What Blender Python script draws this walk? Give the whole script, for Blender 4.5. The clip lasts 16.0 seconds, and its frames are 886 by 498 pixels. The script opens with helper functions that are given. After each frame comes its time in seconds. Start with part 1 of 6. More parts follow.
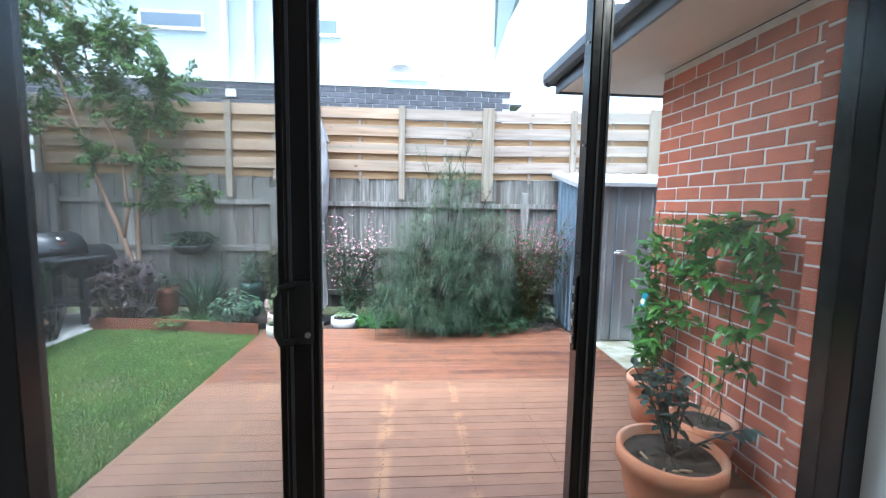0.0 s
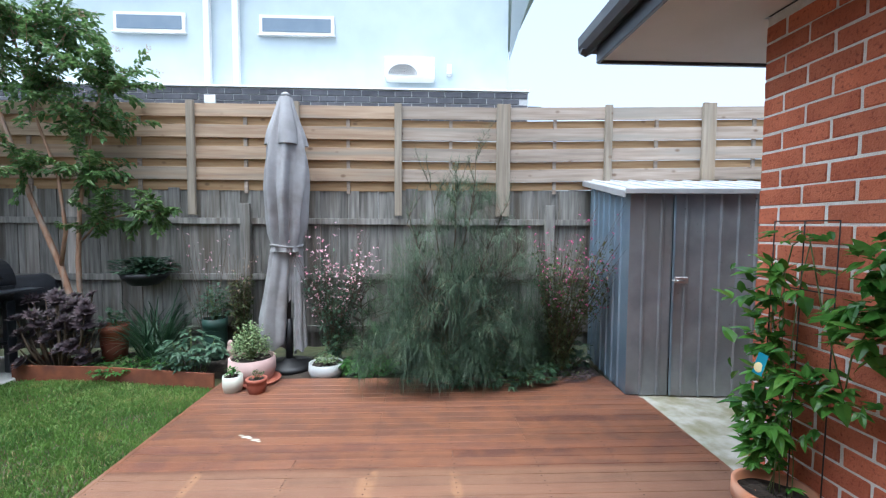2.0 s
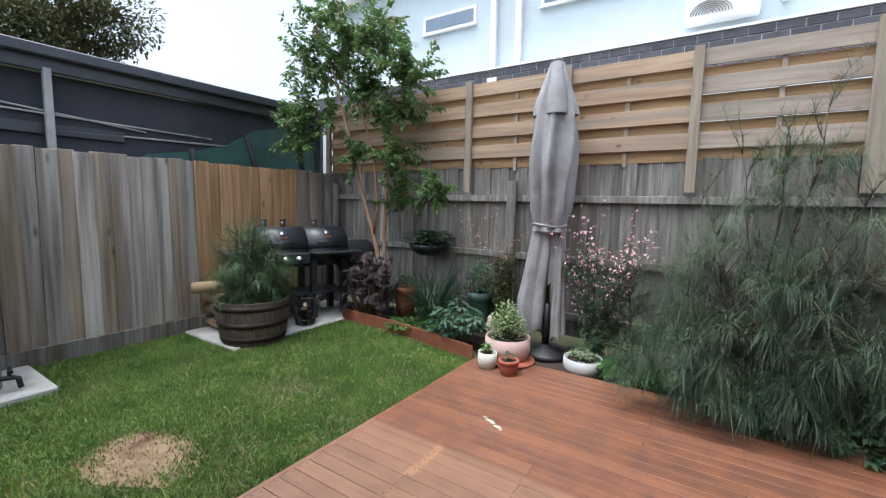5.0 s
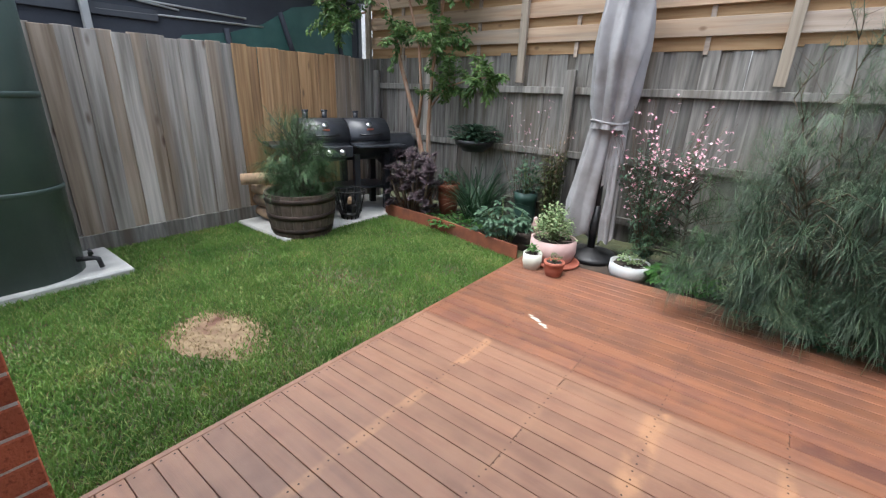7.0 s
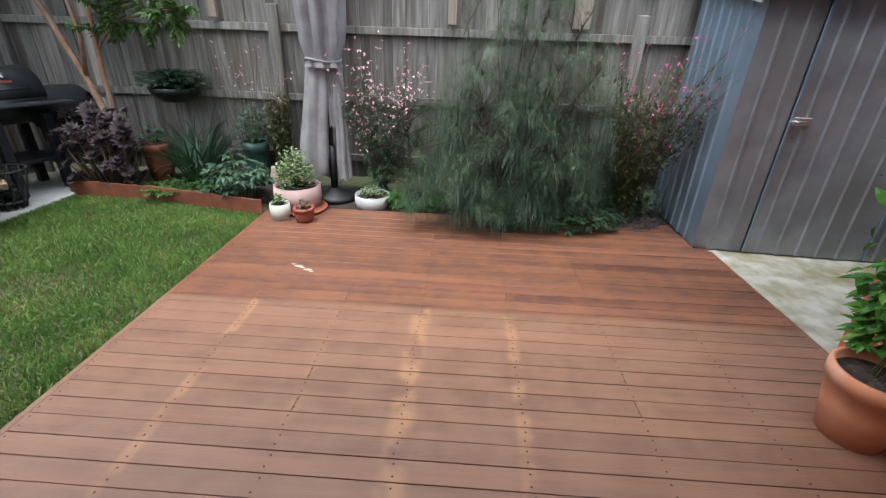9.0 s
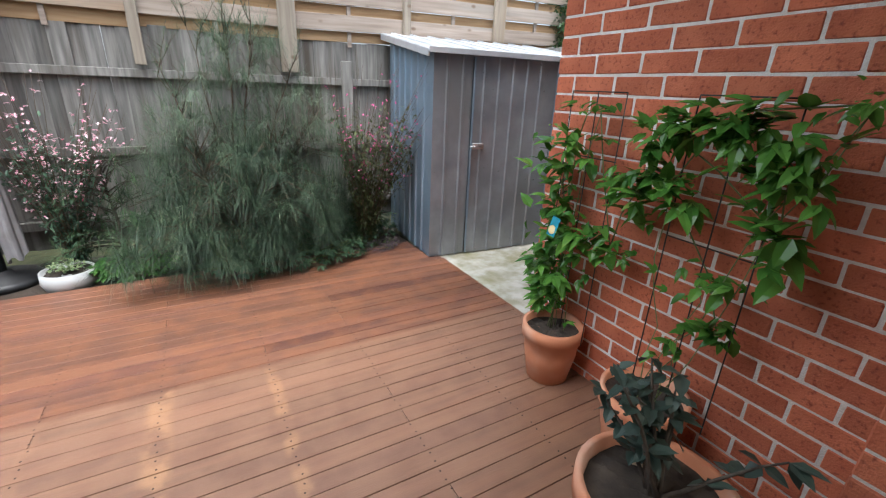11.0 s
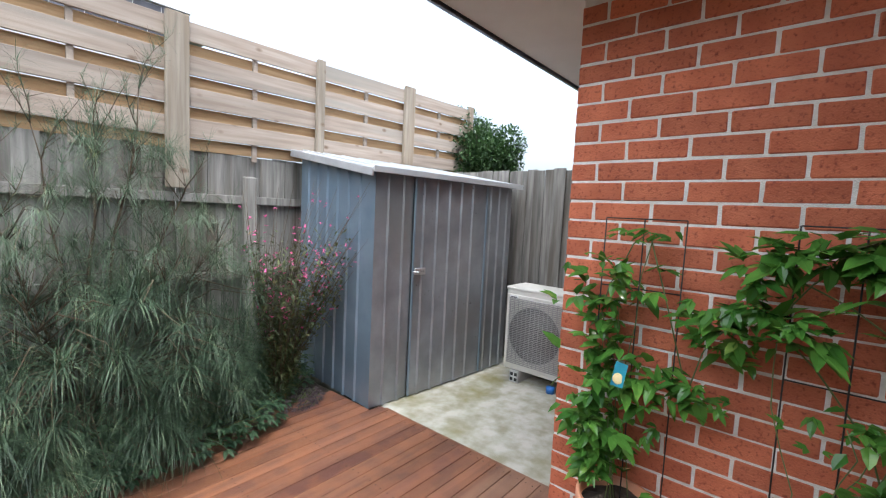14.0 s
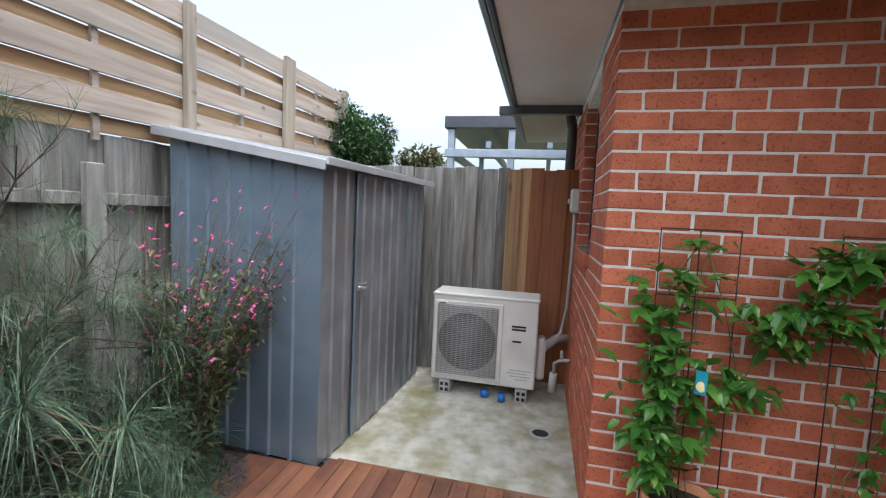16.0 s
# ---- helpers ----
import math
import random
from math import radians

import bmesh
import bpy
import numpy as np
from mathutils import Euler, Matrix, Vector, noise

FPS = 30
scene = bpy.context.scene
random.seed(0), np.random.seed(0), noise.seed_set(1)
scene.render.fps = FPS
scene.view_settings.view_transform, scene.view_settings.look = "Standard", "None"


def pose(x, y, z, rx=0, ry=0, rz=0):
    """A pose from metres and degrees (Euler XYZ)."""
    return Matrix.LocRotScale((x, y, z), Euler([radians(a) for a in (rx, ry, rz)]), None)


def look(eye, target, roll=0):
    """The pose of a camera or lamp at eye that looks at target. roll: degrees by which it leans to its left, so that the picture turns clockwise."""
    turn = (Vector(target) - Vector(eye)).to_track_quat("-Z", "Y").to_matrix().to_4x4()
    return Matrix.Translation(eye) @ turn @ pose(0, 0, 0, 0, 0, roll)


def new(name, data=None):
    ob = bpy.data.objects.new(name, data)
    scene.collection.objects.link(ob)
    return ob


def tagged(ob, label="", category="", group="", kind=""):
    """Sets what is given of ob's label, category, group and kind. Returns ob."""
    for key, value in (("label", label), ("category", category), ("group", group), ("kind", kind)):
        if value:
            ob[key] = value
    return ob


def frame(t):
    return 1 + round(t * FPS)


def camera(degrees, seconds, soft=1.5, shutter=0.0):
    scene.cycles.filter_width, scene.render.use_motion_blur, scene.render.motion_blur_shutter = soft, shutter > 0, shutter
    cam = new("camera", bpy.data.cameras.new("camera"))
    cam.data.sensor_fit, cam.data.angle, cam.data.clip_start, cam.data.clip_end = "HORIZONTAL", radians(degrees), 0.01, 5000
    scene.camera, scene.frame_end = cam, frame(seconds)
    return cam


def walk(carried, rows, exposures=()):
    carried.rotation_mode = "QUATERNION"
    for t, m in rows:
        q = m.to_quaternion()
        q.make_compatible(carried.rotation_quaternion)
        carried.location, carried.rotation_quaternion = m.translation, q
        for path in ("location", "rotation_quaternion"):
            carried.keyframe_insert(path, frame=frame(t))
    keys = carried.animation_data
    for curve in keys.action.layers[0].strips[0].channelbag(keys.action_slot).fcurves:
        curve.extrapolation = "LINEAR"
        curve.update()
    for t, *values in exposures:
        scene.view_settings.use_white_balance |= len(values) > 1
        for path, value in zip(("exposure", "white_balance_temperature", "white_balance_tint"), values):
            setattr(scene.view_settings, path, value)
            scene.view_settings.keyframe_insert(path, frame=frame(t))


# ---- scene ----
cam = camera(91.8, 16.0, soft=1.2)
PATH = [
    (0, (-0.158, -0.013, 1.443), (-0.003, 1.971, 1.239), 1.0),
    (0.5, (-0.07, 0.315, 1.408), (0.086, 2.301, 1.24), 0.6),
    (1, (0.003, 0.607, 1.416), (0.17, 2.595, 1.278), 0.8),
    (1.5, (0.022, 0.842, 1.391), (0.178, 2.836, 1.284), -0.1),
    (2, (0.02, 1.003, 1.405), (0.101, 2.999, 1.294), 0.3),
    (2.5, (0.082, 1.167, 1.4), (-0.04, 3.161, 1.288), 1.0),
    (3, (0.123, 1.277, 1.392), (-0.255, 3.233, 1.276), 1.0),
    (3.5, (0.122, 1.345, 1.392), (-0.468, 3.249, 1.278), 1.1),
    (4, (0.092, 1.393, 1.38), (-0.7, 3.225, 1.26), 1.1),
    (4.5, (0.052, 1.427, 1.381), (-0.911, 3.173, 1.229), 1.0),
    (5, (0.009, 1.455, 1.376), (-1.084, 3.117, 1.164), 1.1),
    (5.2, (-0.005, 1.465, 1.371), (-1.13, 3.099, 1.115), 1.1),
    (7.3, (-0.134, 1.423, 1.388), (-1.236, 2.906, 0.622), 2.3),
    (7.5, (-0.113, 1.414, 1.391), (-1.15, 2.921, 0.582), 2.3),
    (8, (-0.099, 1.416, 1.36), (-0.861, 3.069, 0.532), 2.4),
    (8.5, (-0.107, 1.396, 1.353), (-0.538, 3.16, 0.514), 2.3),
    (9, (-0.105, 1.36, 1.365), (-0.181, 3.16, 0.497), 2.0),
    (9.5, (-0.069, 1.314, 1.394), (0.146, 3.098, 0.515), 1.9),
    (10, (-0.03, 1.288, 1.411), (0.457, 3.021, 0.538), 1.5),
    (10.2, (-0.018, 1.286, 1.414), (0.57, 2.993, 0.553), 1.4),
    (12.3, (0.051, 1.449, 1.435), (1.247, 3.023, 1.133), 2.7),
    (12.5, (0.056, 1.505, 1.439), (1.256, 3.084, 1.178), 2.5),
    (13, (0.031, 1.762, 1.431), (1.295, 3.3, 1.247), 2.9),
    (13.5, (-0.089, 1.954, 1.418), (1.296, 3.387, 1.249), 2.6),
    (14, (-0.247, 2.192, 1.416), (1.272, 3.483, 1.248), 2.8),
    (14.5, (-0.35, 2.472, 1.426), (1.294, 3.599, 1.258), 2.8),
    (15, (-0.439, 2.754, 1.434), (1.326, 3.679, 1.266), 2.8),
    (15.5, (-0.457, 3.026, 1.453), (1.407, 3.732, 1.282), 2.6),
    (16, (-0.402, 3.324, 1.449), (1.54, 3.77, 1.281), 2.7),
]
walk(cam, [(t, look(eye, target, roll)) for t, eye, target, roll in PATH], exposures=[(0, 2.47, 5080, 1), (1, 2.02, 5150, 1), (2, 1.55, 5450, 4), (3.5, 1.4, 5700, 6), (5, 1.42, 5850, 7), (7.5, 1.7, 5900, 7), (8.2, 1.48, 5900, 7), (10, 1.42, 5900, 7), (12.5, 2.08, 5950, 7), (14, 1.76, 5900, 7), (16, 1.5, 5850, 7)])

# ---- light ----
world = bpy.data.worlds.new("overcast_sky")
scene.world = world
world.use_nodes = True
wn, wl = world.node_tree.nodes, world.node_tree.links
sky = wn.new("ShaderNodeTexSky")
sky.sky_type = "NISHITA"
sky.sun_disc = False
sky.sun_elevation, sky.sun_rotation = radians(75), radians(200)
sky.air_density, sky.dust_density, sky.ozone_density = 1.0, 6.0, 1.0
cloud = wn.new("ShaderNodeHueSaturation")
cloud.inputs["Saturation"].default_value = 0.5
wl.new(sky.outputs[0], cloud.inputs["Color"])
wl.new(cloud.outputs[0], wn["Background"].inputs["Color"])
wn["Background"].inputs["Strength"].default_value = 0.15
sun = new("sun", bpy.data.lights.new("sun", "SUN"))
sun.data.energy, sun.data.angle, sun.data.color = 0.9, radians(80), (1.0, 0.99, 0.97)
sun.matrix_world = look((-7.5, 1.2, 8.8), (0, 2.2, 0))

# ---- materials ----


def mat(name, c1, c2, scale=6.0, rough=0.7, metal=0.0, bump=0.2, fine=60.0, stretch=(1, 1, 1), rand=0.0, c3=None, c3_scale=1.3, c3_from=0.5, spec=0.5, mode="Object"):
    """Two-scale noise colour with a broad stain c3, fine bump, and a tone that varies from piece to piece by rand."""
    m = bpy.data.materials.new(name)
    m.use_nodes = True
    n, l = m.node_tree.nodes, m.node_tree.links
    b = n["Principled BSDF"]
    tc = n.new("ShaderNodeTexCoord")
    mp = n.new("ShaderNodeMapping")
    mp.inputs["Scale"].default_value = stretch
    l.new(tc.outputs[mode], mp.inputs["Vector"])
    info = n.new("ShaderNodeObjectInfo")
    shift = n.new("ShaderNodeVectorMath")
    shift.operation = "MULTIPLY_ADD"
    l.new(info.outputs["Random"], shift.inputs[0])
    shift.inputs[1].default_value = (37.0, 53.0, 71.0)
    l.new(mp.outputs[0], shift.inputs[2])
    n1 = n.new("ShaderNodeTexNoise")
    n1.inputs["Scale"].default_value, n1.inputs["Detail"].default_value = scale, 5.0
    l.new(shift.outputs[0], n1.inputs["Vector"])
    ramp = n.new("ShaderNodeMapRange")
    ramp.inputs["From Min"].default_value, ramp.inputs["From Max"].default_value = 0.34, 0.66
    l.new(n1.outputs["Fac"], ramp.inputs["Value"])
    mix = n.new("ShaderNodeMix")
    mix.data_type = "RGBA"
    mix.inputs["A"].default_value, mix.inputs["B"].default_value = (*c1, 1), (*c2, 1)
    l.new(ramp.outputs[0], mix.inputs["Factor"])
    out = mix.outputs["Result"]
    if c3:
        n3 = n.new("ShaderNodeTexNoise")
        n3.inputs["Scale"].default_value, n3.inputs["Detail"].default_value = c3_scale, 4.0
        l.new(shift.outputs[0], n3.inputs["Vector"])
        r3 = n.new("ShaderNodeMapRange")
        r3.inputs["From Min"].default_value, r3.inputs["From Max"].default_value = c3_from, c3_from + 0.18
        l.new(n3.outputs["Fac"], r3.inputs["Value"])
        mix3 = n.new("ShaderNodeMix")
        mix3.data_type = "RGBA"
        mix3.inputs["B"].default_value = (*c3, 1)
        l.new(out, mix3.inputs["A"])
        l.new(r3.outputs[0], mix3.inputs["Factor"])
        out = mix3.outputs["Result"]
    if rand:
        val = n.new("ShaderNodeMapRange")
        val.inputs["To Min"].default_value, val.inputs["To Max"].default_value = 1 - rand, 1 + rand
        l.new(info.outputs["Random"], val.inputs["Value"])
        hue = n.new("ShaderNodeHueSaturation")
        l.new(out, hue.inputs["Color"])
        l.new(val.outputs[0], hue.inputs["Value"])
        out = hue.outputs["Color"]
    l.new(out, b.inputs["Base Color"])
    n2 = n.new("ShaderNodeTexNoise")
    n2.inputs["Scale"].default_value, n2.inputs["Detail"].default_value = fine, 4.0
    l.new(shift.outputs[0], n2.inputs["Vector"])
    if bump:
        bp = n.new("ShaderNodeBump")
        bp.inputs["Strength"].default_value, bp.inputs["Distance"].default_value = bump, 0.004
        l.new(n2.outputs["Fac"], bp.inputs["Height"])
        l.new(bp.outputs[0], b.inputs["Normal"])
    rr = n.new("ShaderNodeMapRange")
    rr.inputs["To Min"].default_value, rr.inputs["To Max"].default_value = max(0.03, rough - 0.1), min(1.0, rough + 0.1)
    l.new(n2.outputs["Fac"], rr.inputs["Value"])
    l.new(rr.outputs[0], b.inputs["Roughness"])
    b.inputs["Metallic"].default_value = metal
    b.inputs["Specular IOR Level"].default_value = spec
    return m


def leaf_mat(name, c1, c2, rough=0.45, trans=0.25, c3=None, c3_at=0.93, patch=0.0, patch_scale=6.0):
    """Leaves: tone varies leaf by leaf and, by patch, in broader clumps, with some light coming through."""
    m = bpy.data.materials.new(name)
    m.use_nodes = True
    n, l = m.node_tree.nodes, m.node_tree.links
    b = n["Principled BSDF"]
    geo = n.new("ShaderNodeNewGeometry")
    ramp = n.new("ShaderNodeValToRGB")
    ramp.color_ramp.elements[0].color, ramp.color_ramp.elements[1].color = (*c1, 1), (*c2, 1)
    if c3:
        e = ramp.color_ramp.elements.new(c3_at)
        e.color = (*c2, 1)
        ramp.color_ramp.elements[2].color = (*c3, 1)
    tone = geo.outputs["Random Per Island"]
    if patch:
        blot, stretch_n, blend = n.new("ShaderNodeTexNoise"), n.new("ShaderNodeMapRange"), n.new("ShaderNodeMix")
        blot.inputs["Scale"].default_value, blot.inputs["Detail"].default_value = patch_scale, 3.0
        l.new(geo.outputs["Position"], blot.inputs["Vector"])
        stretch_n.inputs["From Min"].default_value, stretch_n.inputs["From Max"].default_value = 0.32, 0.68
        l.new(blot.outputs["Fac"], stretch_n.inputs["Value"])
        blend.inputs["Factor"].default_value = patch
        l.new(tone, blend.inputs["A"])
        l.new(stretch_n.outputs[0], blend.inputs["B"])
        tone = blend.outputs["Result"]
    l.new(tone, ramp.inputs["Fac"])
    l.new(ramp.outputs[0], b.inputs["Base Color"])
    b.inputs["Roughness"].default_value = rough
    b.inputs["Specular IOR Level"].default_value = 0.35
    tr = n.new("ShaderNodeBsdfTranslucent")
    l.new(ramp.outputs[0], tr.inputs["Color"])
    mx = n.new("ShaderNodeMixShader")
    mx.inputs[0].default_value = trans
    l.new(b.outputs[0], mx.inputs[1])
    l.new(tr.outputs[0], mx.inputs[2])
    l.new(mx.outputs[0], n["Material Output"].inputs["Surface"])
    return m


M_BRICK = mat("red_brick", (0.43, 0.115, 0.055), (0.56, 0.168, 0.083), 7, 0.85, bump=1.0, fine=140, rand=0.16, c3=(0.24, 0.055, 0.03), c3_scale=75, c3_from=0.55)
M_MORTAR = mat("pale_mortar", (0.68, 0.65, 0.6), (0.8, 0.78, 0.74), 30, 0.95, bump=1.0, fine=180)
M_DBRICK = mat("charcoal_brick", (0.062, 0.062, 0.072), (0.1, 0.1, 0.115), 8, 0.8, bump=0.4, rand=0.2)
M_DMORTAR = mat("light_mortar", (0.5, 0.5, 0.5), (0.58, 0.58, 0.58), 30, 0.9)
M_RENDER = mat("white_render", (0.47, 0.54, 0.575), (0.52, 0.59, 0.62), 2.5, 0.85, bump=0.25, fine=120)
M_WHITE = mat("white_paint", (0.74, 0.74, 0.73), (0.8, 0.8, 0.79), 5, 0.5, bump=0.05)
M_SOFFIT = mat("soffit_sheet", (0.6, 0.58, 0.53), (0.65, 0.63, 0.58), 3, 0.8, bump=0.08)
M_GUTTER = mat("charcoal_steel", (0.042, 0.045, 0.055), (0.06, 0.063, 0.073), 8, 0.35, bump=0.05)
M_ALU = mat("black_aluminium", (0.006, 0.006, 0.007), (0.011, 0.011, 0.012), 8, 0.22, bump=0.03)
M_BLACK = mat("black_plastic", (0.008, 0.008, 0.009), (0.016, 0.016, 0.017), 12, 0.45, bump=0.05)
M_STEEL = mat("bright_steel", (0.6, 0.6, 0.6), (0.7, 0.7, 0.7), 20, 0.3, metal=1.0, bump=0.05)
# Bluer copy of the shed metal, with the sky's reflection put into its colour.
M_ZINC_SKY = mat("zincalume", (0.21, 0.285, 0.36), (0.29, 0.365, 0.44), 4, 0.35, metal=0.55, bump=0.06, fine=25, c3=(0.19, 0.25, 0.31), c3_scale=2.0)
M_ZINCD = mat("dull_zincalume", (0.22, 0.23, 0.25), (0.33, 0.345, 0.37), 4, 0.32, metal=0.5, bump=0.06, fine=25, c3=(0.24, 0.24, 0.245), c3_scale=1.6)
M_ROOFZ = mat("shed_roof_sheet", (0.55, 0.57, 0.6), (0.66, 0.68, 0.7), 5, 0.4, metal=0.6, bump=0.05)
M_CONC = mat("mossy_concrete", (0.28, 0.265, 0.18), (0.47, 0.455, 0.4), 9, 0.85, bump=0.9, fine=140, c3=(0.21, 0.195, 0.08), c3_scale=3.0, c3_from=0.53)
M_SLAB = mat("grey_concrete", (0.33, 0.33, 0.31), (0.43, 0.43, 0.41), 6, 0.9, bump=0.5, fine=90)
M_SOIL = mat("garden_soil", (0.022, 0.016, 0.012), (0.06, 0.045, 0.033), 14, 1.0, bump=1.0, fine=60)
M_EARTH = mat("lawn_soil", (0.045, 0.052, 0.02), (0.085, 0.085, 0.035), 10, 1.0, bump=0.8)
M_STRAW = mat("dead_grass_earth", (0.15, 0.1, 0.055), (0.24, 0.175, 0.1), 16, 1.0, bump=0.8, c3=(0.09, 0.035, 0.025), c3_scale=5)
M_GREYWOOD = mat("weathered_grey_paling", (0.135, 0.128, 0.115), (0.27, 0.255, 0.23), 3.5, 0.9, bump=0.5, fine=40, stretch=(9, 9, 0.7), rand=0.2, c3=(0.105, 0.088, 0.068), c3_scale=0.8)
M_TANWOOD = mat("weathered_silver_paling", (0.2, 0.178, 0.155), (0.5, 0.455, 0.41), 2.2, 0.9, bump=0.7, fine=40, stretch=(8, 8, 0.35), rand=0.22, c3=(0.22, 0.155, 0.1), c3_scale=0.8, c3_from=0.55)
M_BROWNWOOD = mat("weathered_brown_paling", (0.2, 0.15, 0.105), (0.45, 0.36, 0.28), 2.2, 0.9, bump=0.7, fine=40, stretch=(8, 8, 0.35), rand=0.2, c3=(0.34, 0.31, 0.28), c3_scale=0.8, c3_from=0.52)
M_ORANGEWOOD = mat("unweathered_orange_paling", (0.3, 0.17, 0.08), (0.5, 0.31, 0.155), 2.6, 0.85, bump=0.4, fine=40, stretch=(12, 12, 0.45), rand=0.2, c3=(0.17, 0.1, 0.06), c3_scale=0.9, c3_from=0.52)
M_REDWOOD = mat("new_red_paling", (0.22, 0.08, 0.032), (0.29, 0.115, 0.05), 3.5, 0.8, bump=0.4, fine=40, stretch=(9, 9, 0.6), rand=0.12)
M_PINE = mat("pale_pine_board", (0.265, 0.205, 0.16), (0.39, 0.32, 0.26), 3.5, 0.85, bump=0.4, fine=40, stretch=(0.5, 9, 9), rand=0.1, c3=(0.26, 0.235, 0.2), c3_scale=0.9)
M_PINEB = mat("honey_pine_board", (0.3, 0.18, 0.085), (0.42, 0.275, 0.145), 3.5, 0.85, bump=0.3, fine=40, stretch=(0.5, 9, 9), rand=0.1)
M_PINEV = mat("pine_post", (0.22, 0.18, 0.135), (0.33, 0.28, 0.22), 3.5, 0.85, bump=0.4, fine=40, stretch=(9, 9, 0.5), rand=0.08, c3=(0.25, 0.19, 0.13), c3_scale=0.8)


def knotted(m, scale, colour):
    """Dark round knots, scattered through the board."""
    n, l = m.node_tree.nodes, m.node_tree.links
    sock = n["Principled BSDF"].inputs["Base Color"]
    src = sock.links[0].from_socket
    geo, vor, rng_n, mx = n.new("ShaderNodeNewGeometry"), n.new("ShaderNodeTexVoronoi"), n.new("ShaderNodeMapRange"), n.new("ShaderNodeMix")
    squeeze = n.new("ShaderNodeMapping")
    squeeze.inputs["Scale"].default_value = scale
    l.new(geo.outputs["Position"], squeeze.inputs["Vector"])
    l.new(squeeze.outputs[0], vor.inputs["Vector"])
    vor.inputs["Scale"].default_value = 1.0
    rng_n.inputs["From Min"].default_value, rng_n.inputs["From Max"].default_value = 0.05, 0.15
    rng_n.inputs["To Min"].default_value, rng_n.inputs["To Max"].default_value = 0.75, 0.0
    l.new(vor.outputs["Distance"], rng_n.inputs["Value"])
    mx.data_type = "RGBA"
    l.new(rng_n.outputs[0], mx.inputs["Factor"])
    l.new(src, mx.inputs["A"])
    mx.inputs["B"].default_value = (*colour, 1)
    l.new(mx.outputs["Result"], sock)


M_PINEW = mat("warm_pine_board", (0.325, 0.215, 0.14), (0.47, 0.345, 0.235), 3.5, 0.85, bump=0.4, fine=40, stretch=(0.5, 9, 9), rand=0.12, c3=(0.26, 0.225, 0.18), c3_scale=0.9)
for board in (M_PINE, M_PINEW, M_PINEB, M_PINEV):
    knotted(board, (4.0, 6.0, 6.5), (0.13, 0.075, 0.04))
for board in (M_TANWOOD, M_BROWNWOOD, M_ORANGEWOOD):
    knotted(board, (7.0, 7.0, 2.2), (0.1, 0.06, 0.04))
M_RUST = mat("rusted_steel", (0.14, 0.042, 0.02), (0.22, 0.07, 0.03), 9, 0.85, bump=0.5, fine=70, c3=(0.1, 0.034, 0.02), c3_scale=3)
M_TERRA = mat("terracotta", (0.52, 0.2, 0.1), (0.6, 0.26, 0.14), 5, 0.75, bump=0.2, fine=80, c3=(0.58, 0.34, 0.24), c3_scale=4)
M_TERRAD = mat("dark_terracotta", (0.26, 0.07, 0.04), (0.33, 0.1, 0.06), 7, 0.7, bump=0.2)
M_PINKPOT = mat("pink_clay", (0.4, 0.265, 0.245), (0.48, 0.335, 0.31), 7, 0.7, bump=0.25, c3=(0.42, 0.3, 0.27), c3_scale=5)
M_CREAMPOT = mat("cream_stone_pot", (0.5, 0.5, 0.42), (0.58, 0.58, 0.5), 9, 0.7, bump=0.3)
M_WHITEPOT = mat("white_ceramic", (0.38, 0.39, 0.385), (0.46, 0.47, 0.465), 6, 0.4, bump=0.05, c3=(0.36, 0.37, 0.35), c3_scale=6)
M_GREENPOT = mat("green_plastic", (0.03, 0.07, 0.055), (0.045, 0.09, 0.07), 8, 0.45, bump=0.05)
M_BARREL = mat("aged_oak_stave", (0.06, 0.042, 0.03), (0.11, 0.082, 0.062), 5, 0.85, bump=0.6, fine=50, stretch=(6, 6, 1), rand=0.2)
M_HOOP = mat("rusty_dark_hoop", (0.035, 0.026, 0.022), (0.06, 0.04, 0.032), 9, 0.6, metal=0.6, bump=0.3)
M_BBQ = mat("black_enamel_steel", (0.018, 0.02, 0.025), (0.03, 0.033, 0.04), 14, 0.36, bump=0.12, fine=90)
M_IRON = mat("black_wrought_iron", (0.01, 0.01, 0.01), (0.02, 0.018, 0.017), 16, 0.6, bump=0.2)
M_CLOTH = mat("grey_umbrella_canvas", (0.225, 0.215, 0.215), (0.32, 0.31, 0.315), 5, 0.95, bump=0.35, fine=160, c3=(0.17, 0.15, 0.145), c3_scale=3, c3_from=0.54)
M_TANK = mat("dark_green_poly", (0.05, 0.075, 0.066), (0.066, 0.095, 0.083), 4, 0.45, bump=0.05)
M_BARKP = mat("peeling_crepe_bark", (0.25, 0.13, 0.075), (0.36, 0.22, 0.14), 9, 0.8, bump=0.5, stretch=(4, 4, 1), c3=(0.3, 0.24, 0.19), c3_scale=4)
M_BARK = mat("dark_bark", (0.05, 0.038, 0.03), (0.1, 0.08, 0.062), 18, 0.95, bump=0.7, stretch=(3, 3, 1))
M_STEMG = mat("green_stem", (0.1, 0.15, 0.045), (0.16, 0.2, 0.07), 20, 0.6, bump=0.1)
M_STEMR = mat("reddish_stem", (0.07, 0.045, 0.028), (0.12, 0.08, 0.045), 20, 0.7, bump=0.1)
M_LOG = mat("split_log", (0.3, 0.2, 0.12), (0.42, 0.3, 0.19), 8, 0.9, bump=0.6, rand=0.2, c3=(0.16, 0.11, 0.08), c3_scale=4)
M_MESH = mat("dark_shade_cloth", (0.03, 0.033, 0.043), (0.05, 0.054, 0.066), 1.6, 0.85, bump=0.2)
M_TARP = mat("green_tarpaulin", (0.03, 0.085, 0.075), (0.05, 0.12, 0.105), 4, 0.6, bump=0.1)
